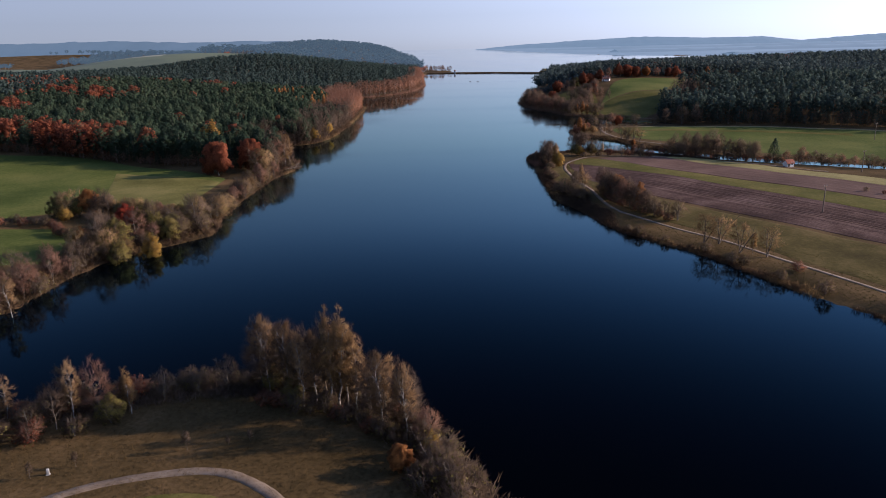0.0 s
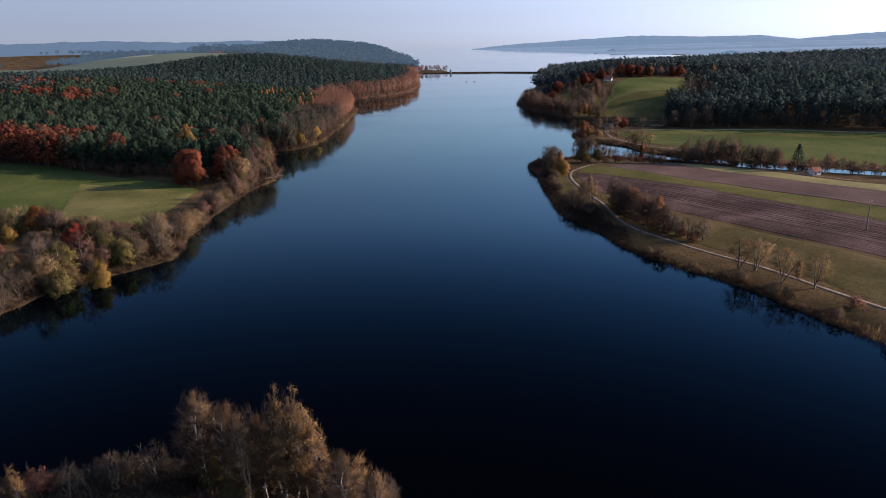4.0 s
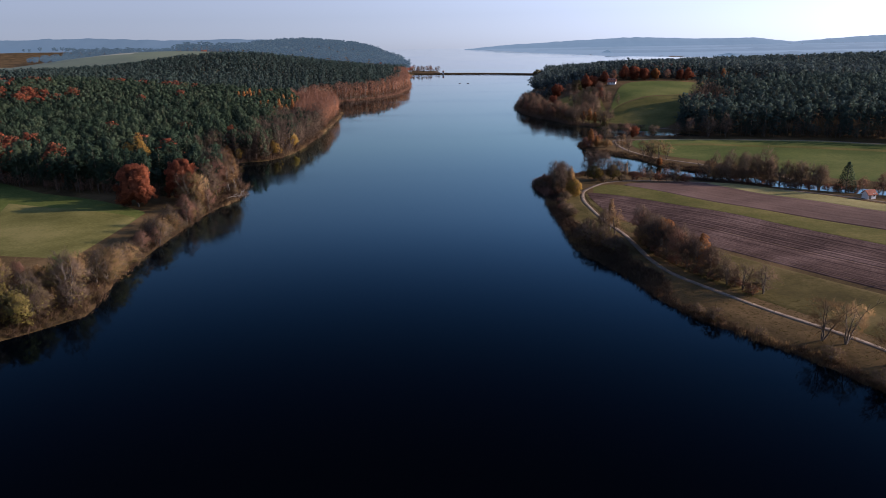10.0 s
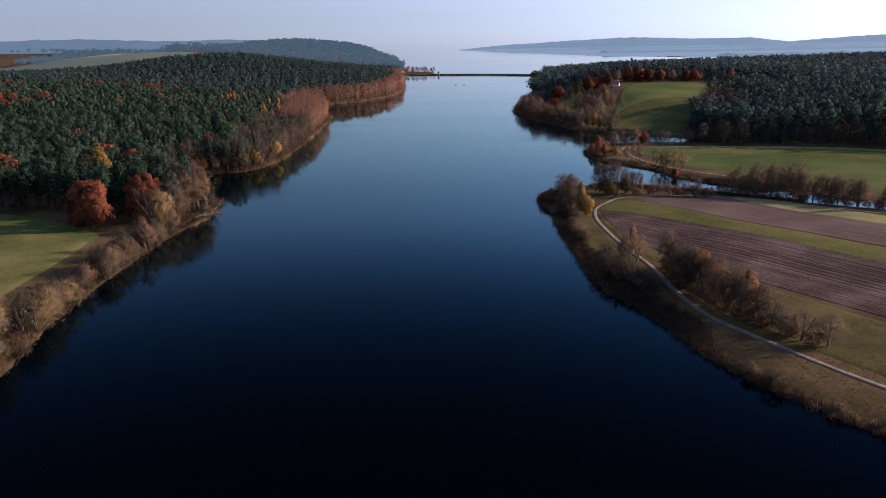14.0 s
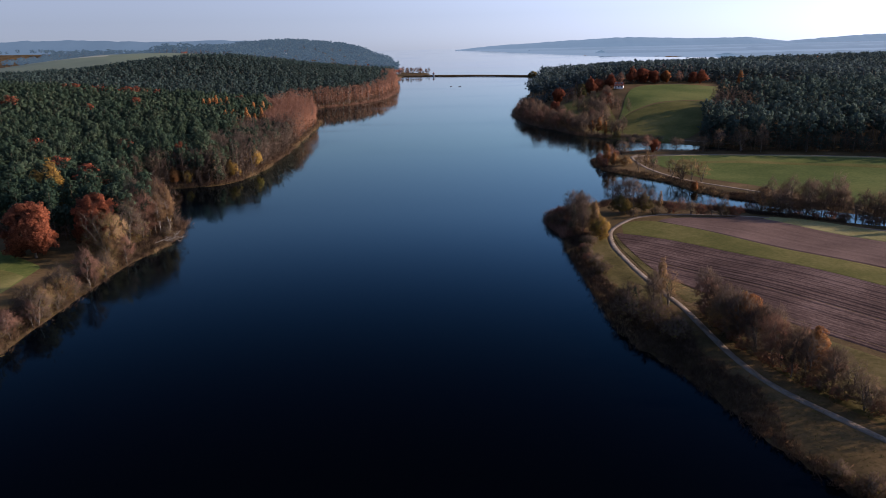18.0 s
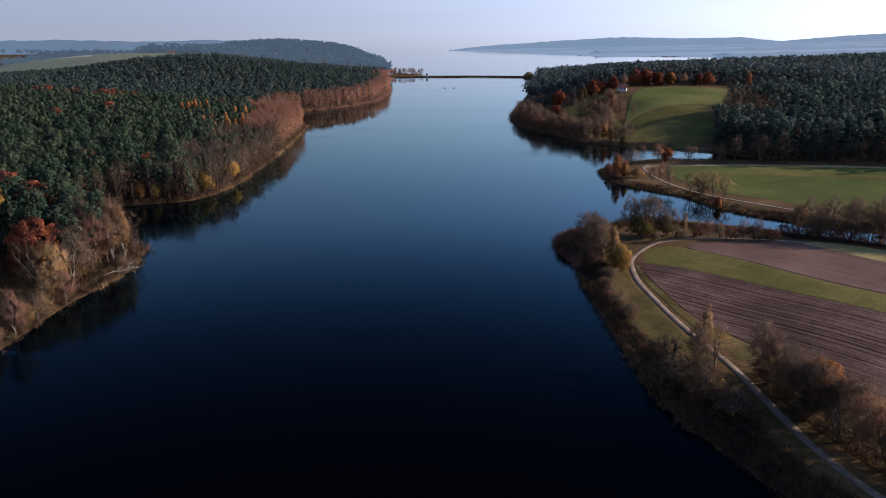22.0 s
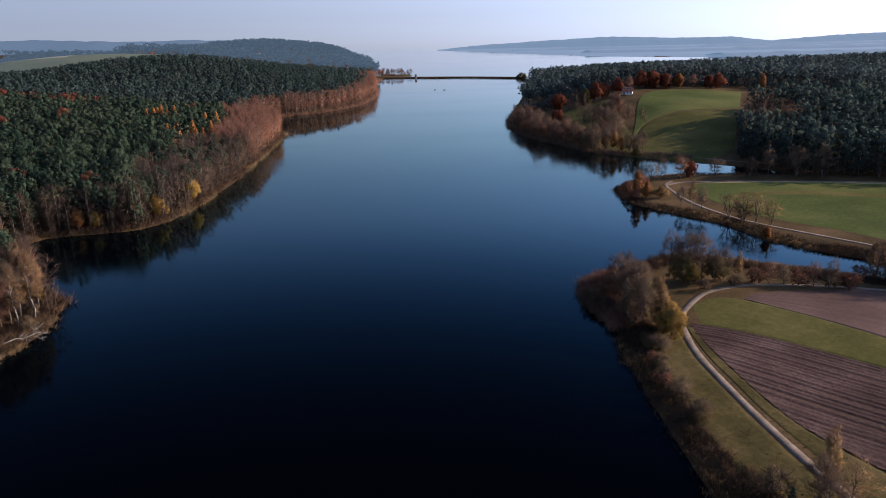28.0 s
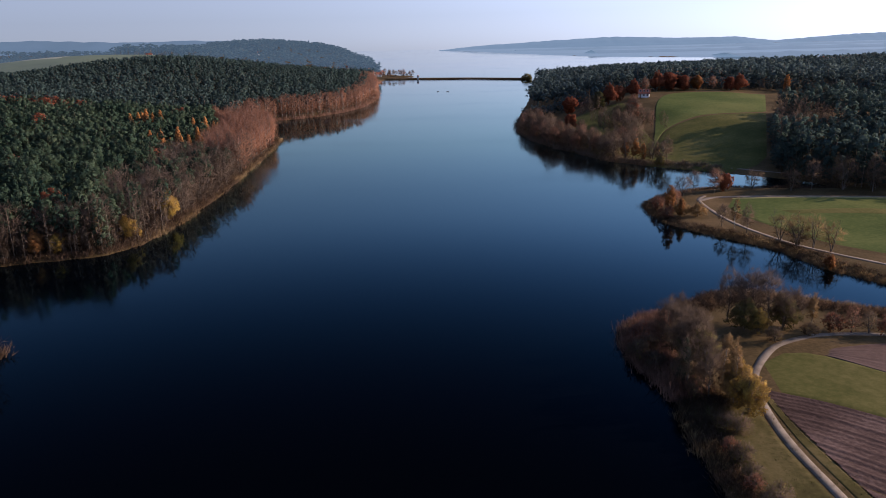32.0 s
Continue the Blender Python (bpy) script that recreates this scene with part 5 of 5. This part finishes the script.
def dam():
    c = curve(DAM, 60)
    n = np.gradient(c, axis=0)
    n = np.stack([n[:, 1], -n[:, 0]], -1) / np.hypot(*n.T)[:, None]
    rows = [np.c_[c + n * o, np.full(60, z)] for o, z in ((8, -1.5), (3.2, 1.7), (2.2, 2.0), (-2.2, 2.0), (-3.2, 1.7), (-8, -1.5))]
    i = (np.arange(5)[:, None] * 60 + np.arange(59)).ravel()
    root = tagged(new("dam"), "long low earth dam with scrub across the lake", "dam")
    part("embankment", np_mesh("embankment", np.concatenate(rows), np.stack([i, i + 1, i + 61, i + 60], -1), [GRASS], smooth=True), root)
    for k in range(0, 59, 2):
        p, q = c[k], c[min(k + 2, 59)]
        a = math.degrees(math.atan2(q[1] - p[1], q[0] - p[0]))
        length = math.dist(p, q)
        ob = part("road_slab", box_mesh("road_slab", (length - 0.05, 3.4, 0.12), (0, 0, 0), GRAVEL), root)
        ob.matrix_basis = pose((p[0] + q[0]) / 2, (p[1] + q[1]) / 2, 2.07, 0, 0, a)
    x = np.repeat(c[3:56], 5, 0)
    off = np.repeat(n[3:56], 5, 0) * frng.uniform(3.5, 7.5, (len(x), 1)) * np.where(frng.rand(len(x), 1) < 0.8, 1, -1)
    x = x + off + frng.uniform(-2, 2, x.shape)
    wood("dam_scrub", (x[:, 0], x[:, 1], np.full(len(x), 0.6)), BRUSH, [SEDGE], "brown scrub along a dam", 0.9, 1.7, "undergrowth", 1.2)


dam()


def gable_house(name, x, y, w, d, h, turn, wall, roof, label, windows=2, storeys=1, chimney=False, category="house"):
    """A house with gabled roof, eaves, windows with frames and a door."""
    root = tagged(new(name), label, category)
    root.matrix_basis = pose(x, y, gz(x, y) - 0.05, 0, 0, turn)
    rise = d * 0.42
    bm = bmesh.new()
    a = [bm.verts.new(p) for p in ((-w / 2, -d / 2, 0), (w / 2, -d / 2, 0), (w / 2, d / 2, 0), (-w / 2, d / 2, 0), (-w / 2, -d / 2, h), (w / 2, -d / 2, h), (w / 2, d / 2, h), (-w / 2, d / 2, h), (-w / 2, 0, h + rise - 0.05), (w / 2, 0, h + rise - 0.05))]
    for f in ((0, 1, 5, 4), (1, 2, 6, 9, 5), (2, 3, 7, 6), (3, 0, 4, 8, 7)):
        bm.faces.new([a[i] for i in f])
    part("wall", bm_mesh("wall", bm, wall), root)
    for s in (-1, 1):
        bm = bmesh.new()
        e, t = 0.45, 0.18
        lo, hi = (s * (d / 2 + e), h - e * 0.84), (0.0, h + rise)
        pts = [(sx * (w / 2 + 0.4), yy, zz + up) for up in (0, t) for yy, zz in (lo, hi) for sx in (-1, 1)]
        v = [bm.verts.new(p) for p in pts]
        for f in ((0, 1, 3, 2), (4, 6, 7, 5), (0, 4, 5, 1), (2, 3, 7, 6), (0, 2, 6, 4), (1, 5, 7, 3)):
            bm.faces.new([v[i] for i in f])
        bmesh.ops.recalc_face_normals(bm, faces=bm.faces[:])
        part("roof_slope", bm_mesh("roof_slope", bm, roof), root)
    for st in range(storeys):
        for i in range(windows):
            for s in (-1, 1):
                wx = -w / 2 + w * (i + 0.5) / windows
                if s < 0 and st == 0 and i == 0:
                    dr = part("door", box_mesh("door", (1.0, 0.1, 2.05), (wx, s * (d / 2 + 0.01), 1.03), WOOD), root)
                    part("door_handle", box_mesh("door_handle", (0.12, 0.06, 0.04), (wx + 0.36, s * (d / 2 + 0.09), 1.05), STONE), dr)
                    continue
                fr = part("window", box_mesh("window", (1.15, 0.1, 1.25), (wx, s * (d / 2 + 0.01), 1.55 + 2.7 * st), WALLW), root)
                part("pane", box_mesh("pane", (0.95, 0.04, 1.05), (wx, s * (d / 2 + 0.06), 1.55 + 2.7 * st), GLASS), fr)
    if chimney:
        part("chimney", box_mesh("chimney", (0.6, 0.6, 1.4), (w * 0.2, 0.4, h + rise), TILE), root)
    return root


gable_house("garden_hut", 149, 322.5, 3.4, 2.8, 1.9, 15, WALLW, TILE, "small white hut with a red tiled roof beside trees", 2, 1, False, "hut")
gable_house("farmhouse", 141, 700, 6.5, 5.5, 2.6, -20, WALLW, TILE, "white farmhouse between red autumn trees", 3, 2, True)
VILLAGE = "houses by the dam"
for x, y, w, turn in [(-72, 1418, 9, 20), (-84, 1440, 11, 60), (-96, 1470, 10, 10), (-110, 1500, 12, 75), (-92, 1530, 10, 35), (-125, 1560, 12, 5), (-104, 1600, 11, 50), (-140, 1630, 12, 20), (-68, 1450, 8, 80)]:
    gable_house("village_house", x, y, w, 7.5, 4.4, turn, WALLW, TILE, "white village house with a red roof by the dam", 3, 2, True)["group"] = VILLAGE
for x, y, w in [(-405, 1810, 16), (-390, 1818, 11), (-345, 1790, 9), (-560, 1760, 12)]:
    gable_house("hill_farm", x, y, w, 9, 5.5, 15, WALLW, TILE, "distant white farm building on a hill field", 3, 2, True)["group"] = "farm on the hill"
# base colour is the field's own; distance haze is painted on as bluish emission
HAZY_GREEN = haze_mat("far_meadow_haze", (0.085, 0.095, 0.035), (0.02, 0.028, 0.036))
HAZY_BROWN = haze_mat("far_soil_haze", (0.10, 0.075, 0.06), (0.03, 0.034, 0.046))
HAZY_PALE = haze_mat("far_stubble_haze", (0.18, 0.16, 0.08), (0.045, 0.055, 0.065))
field("hill_farm_field", [(-470, 1720), (-400, 1725), (-310, 1715)], [(-480, 1850), (-400, 1850), (-320, 1840)], HAZY_GREEN, "pale field round a hill farm", 0.3, 20, 30)
field("plateau_field", [(-1500, 800), (-1000, 780), (-705, 800)], [(-1700, 1232), (-1100, 1222), (-700, 1218)], MEADOW, "olive fields on a plateau beside the woods", 0.3, 40, 40)
field("far_field_wide", [(-2300, 1235), (-1400, 1225), (-900, 1215), (-450, 1240), (-270, 1340)], [(-2300, 2400), (-1400, 2100), (-900, 1900), (-480, 1700), (-260, 1480)], HAZY_GREEN, "hazy olive farmland on a plateau", 0.25, 60, 60)
field("far_field_green", [(-830, 1230), (-650, 1215), (-450, 1245)], [(-870, 1480), (-680, 1470), (-500, 1455)], HAZY_GREEN, "green field on a plateau behind the woods", 0.4, 30, 40)
field("far_field_brown", [(-1130, 1230), (-980, 1230), (-835, 1232)], [(-1180, 1480), (-1020, 1480), (-875, 1482)], HAZY_BROWN, "brown ploughed field on a plateau", 0.4, 30, 40)
field("far_field_pale", [(-1000, 1500), (-780, 1490), (-600, 1475)], [(-1050, 1600), (-820, 1590), (-620, 1560)], HAZY_PALE, "pale stubble field on a plateau", 0.4, 20, 40)

# the intake tower of the dam
tower = tagged(new("intake_tower"), "small stone intake tower at the dam", "tower")
tower.matrix_basis = pose(-8, 1344, -1.5)
part("shaft", box_mesh("shaft", (3.0, 3.0, 6.2), (0, 0, 3.1), STONE, 0.15), tower)
part("cap", box_mesh("cap", (3.8, 3.8, 0.4), (0, 0, 6.4), STONE, 0.1), tower)
bm = bmesh.new()
bmesh.ops.create_cone(bm, segments=4, radius1=2.7, radius2=0.05, depth=1.6, cap_ends=True, matrix=Matrix.Translation((0, 0, 7.4)) @ Matrix.Rotation(radians(45), 4, "Z"))
part("roof", bm_mesh("roof", bm, TILE), tower)
belt([(-70, 1405), (-35, 1430), (-18, 1455)], ["red_twig_tree", "bare_alder", "red_twig_tree", "brown_shrub"], 3.4, 5, "trees by the dam", 0.6, 1.1)
belt([(-60, 1480), (-110, 1540), (-130, 1640)], ["red_twig_tree", "bare_alder", "red_twig_tree"], 5, 14, "trees by the dam", 0.8, 1.2)
for x, y, sc in [(147, 1268, 1.3), (150, 1262, 1.0), (143, 1274, 0.9), (152, 1272, 1.1)]:
    plant("olive_willow", x, y, sc, "trees at the end of the dam")


# ---- poles, post, boats, fallen tree ----
def utility_pole(x, y, h):
    root = tagged(new("utility_pole"), "wooden utility pole with a crossarm in a field", "pole")
    root.matrix_basis = pose(x, y, gz(x, y) - 0.1, 0, 0, 35)
    part("mast", np_mesh("mast", *tubes([((0, 0, 0), (0, 0, h), 0.19, 0.12)], 8), [WOOD]), root)
    part("crossarm", box_mesh("crossarm", (2.4, 0.16, 0.18), (0, 0, h - 0.25), WOOD, 0.02), root)
    for dx in (-1.05, 0, 1.05):
        part("insulator", np_mesh("insulator", *tubes([((dx, 0, h - 0.16), (dx, 0, h + 0.16), 0.07, 0.045)], 6), [STONE]), root)
    return root


utility_pole(120.5, 232.5, 9.3)
utility_pole(172, 304, 9.3)
utility_pole(226, 392, 9.3)
post = tagged(new("marker_stone"), "pale grey marker stone standing in grass", "stone")
post.matrix_basis = pose(-60, 87, gz(-60, 87) - 0.1, 4, 3, 20)
part("block", box_mesh("block", (0.4, 0.3, 1.1), (0, 0, 0.55), STONE, 0.06), post)
part("base", box_mesh("base", (0.6, 0.5, 0.2), (0, 0, 0.1), STONE, 0.05), post)


def rowing_boat(x, y, turn):
    root = tagged(new("rowing_boat"), "small dark rowing boat lying on the lake", "boat")
    root.matrix_basis = pose(x, y, 0, 0, 0, turn)
    bm = bmesh.new()
    ring = []
    for t in np.linspace(-1, 1, 9):
        wd = 0.55 * (1 - abs(t) ** 2.5) + 0.03
        ring.append([bm.verts.new((1.5 * t, o * wd, z)) for o, z in ((-1, 0.42 + 0.15 * t * t), (-0.6, -0.1), (0.6, -0.1), (1, 0.42 + 0.15 * t * t))])
    for p, q in zip(ring, ring[1:]):
        for k in range(3):
            bm.faces.new((p[k], p[k + 1], q[k + 1], q[k]))
    bmesh.ops.solidify(bm, geom=bm.faces[:], thickness=0.06)
    part("hull", bm_mesh("hull", bm, WOOD), root)
    for t in (-0.8, 0.6):
        part("thwart", box_mesh("thwart", (0.22, 0.85, 0.05), (t * 0.7, 0, 0.28), WOOD), root)
    root["group"] = "boats on the lake"


rowing_boat(16, 1068, 30)
rowing_boat(27, 1063, -15)

frg = np.random.RandomState(8)
segs, tips, dirs = skeleton(frg, 8, 2.0, 0.35, 0.9, 9, 2, 0.09)
snag = tagged(new("fallen_birch"), "dead white birch fallen over the water", "tree")
snag.matrix_basis = pose(-86, 341.5, 0.9, 0, 82, 28)
part("trunk", np_mesh("trunk", *tubes(segs, 6), [BIRCH_BARK]), snag)
part("twig_spray", np_mesh("twig_spray", *slivers(frg, tips, dirs, 8, 0.9, 0.02, 0.6), [BIRCH_BARK]), snag)
track("landing", [(-119, 188), (-113, 190.5), (-107.5, 190)], 1.8, GRAVEL, "pale gravel landing at the bank", n=20)

# bushes at the feet of the woods
P = scatter((-340, -90, 318, 420), 3.0, lambda x, y, d: west_wood(x, y, d) & ~west_wood(x, y - 8, d))
wood("west_wood_edge", P, BARES_LOW, [TWIG_RED, BARK], "brown bushes along a wood's edge", 3, 7, "undergrowth", 1.3)
P = scatter((125, 440, 380, 720), 3.2, lambda x, y, d: east_wood(x, y, d) & ~(east_wood(x, y - 9, d) & east_wood(x - 9, y, d)))
wood("east_wood_edge", P, BARES_LOW, [TWIG, BARK], "bare grey-brown bushes along a wood's edge", 4, 9, "undergrowth", 1.3)

P = scatter((-340, -105, 318, 420), 3.6, lambda x, y, d: west_wood(x, y - 2, d) & ~west_wood(x, y - 12, d))
wood("west_wood_fringe", P, SPRUCES + PINES, [NEEDLE, BARK], "young pines closing a wood's edge", 6, 12, wide=1.4)
P = scatter((125, 440, 380, 720), 4.0, lambda x, y, d: east_wood(x, y - 2, d) & ~(east_wood(x, y - 12, d) & east_wood(x - 12, y, d)))
wood("east_wood_fringe", P, SPRUCES + LEAFY, [HAZY_NEEDLE, BARK], "low dark conifers closing a wood's edge", 6, 12, wide=1.5)

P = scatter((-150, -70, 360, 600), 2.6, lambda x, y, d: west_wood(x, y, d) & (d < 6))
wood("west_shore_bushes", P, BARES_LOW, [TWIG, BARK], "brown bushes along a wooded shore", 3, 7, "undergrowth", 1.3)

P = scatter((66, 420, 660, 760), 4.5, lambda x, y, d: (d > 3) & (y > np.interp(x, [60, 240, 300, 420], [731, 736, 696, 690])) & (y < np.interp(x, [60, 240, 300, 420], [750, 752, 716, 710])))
wood("ridge_fringe", P, SPRUCES + LEAFY_FAR, [RIDGE_HAZE_NEEDLE, BARK], "low dark trees closing the foot of a ridge wood", 6, 12, wide=1.5)

# grass tufts on the nearest meadows
TUFTS = [unit_brush(120 + i, 9, 0.05, 0.6) for i in range(3)]
strip("meadow_tufts", (-78, 0, 66, 112), 0.75, 2.5, 60, anywhere, TUFTS, GRASS, "rough autumn grass tufts", 0.18, 0.45, "grass")
strip("verge_tufts", (44, 120, 130, 350), 1.0, 3.5, 24, lambda x, y, d: x < np.interp(y, [130, 194, 236, 264, 289, 340], [150, 119, 92, 69, 56, 52]), TUFTS, MEADOW, "rough grass tufts along a path", 0.15, 0.4, "grass")
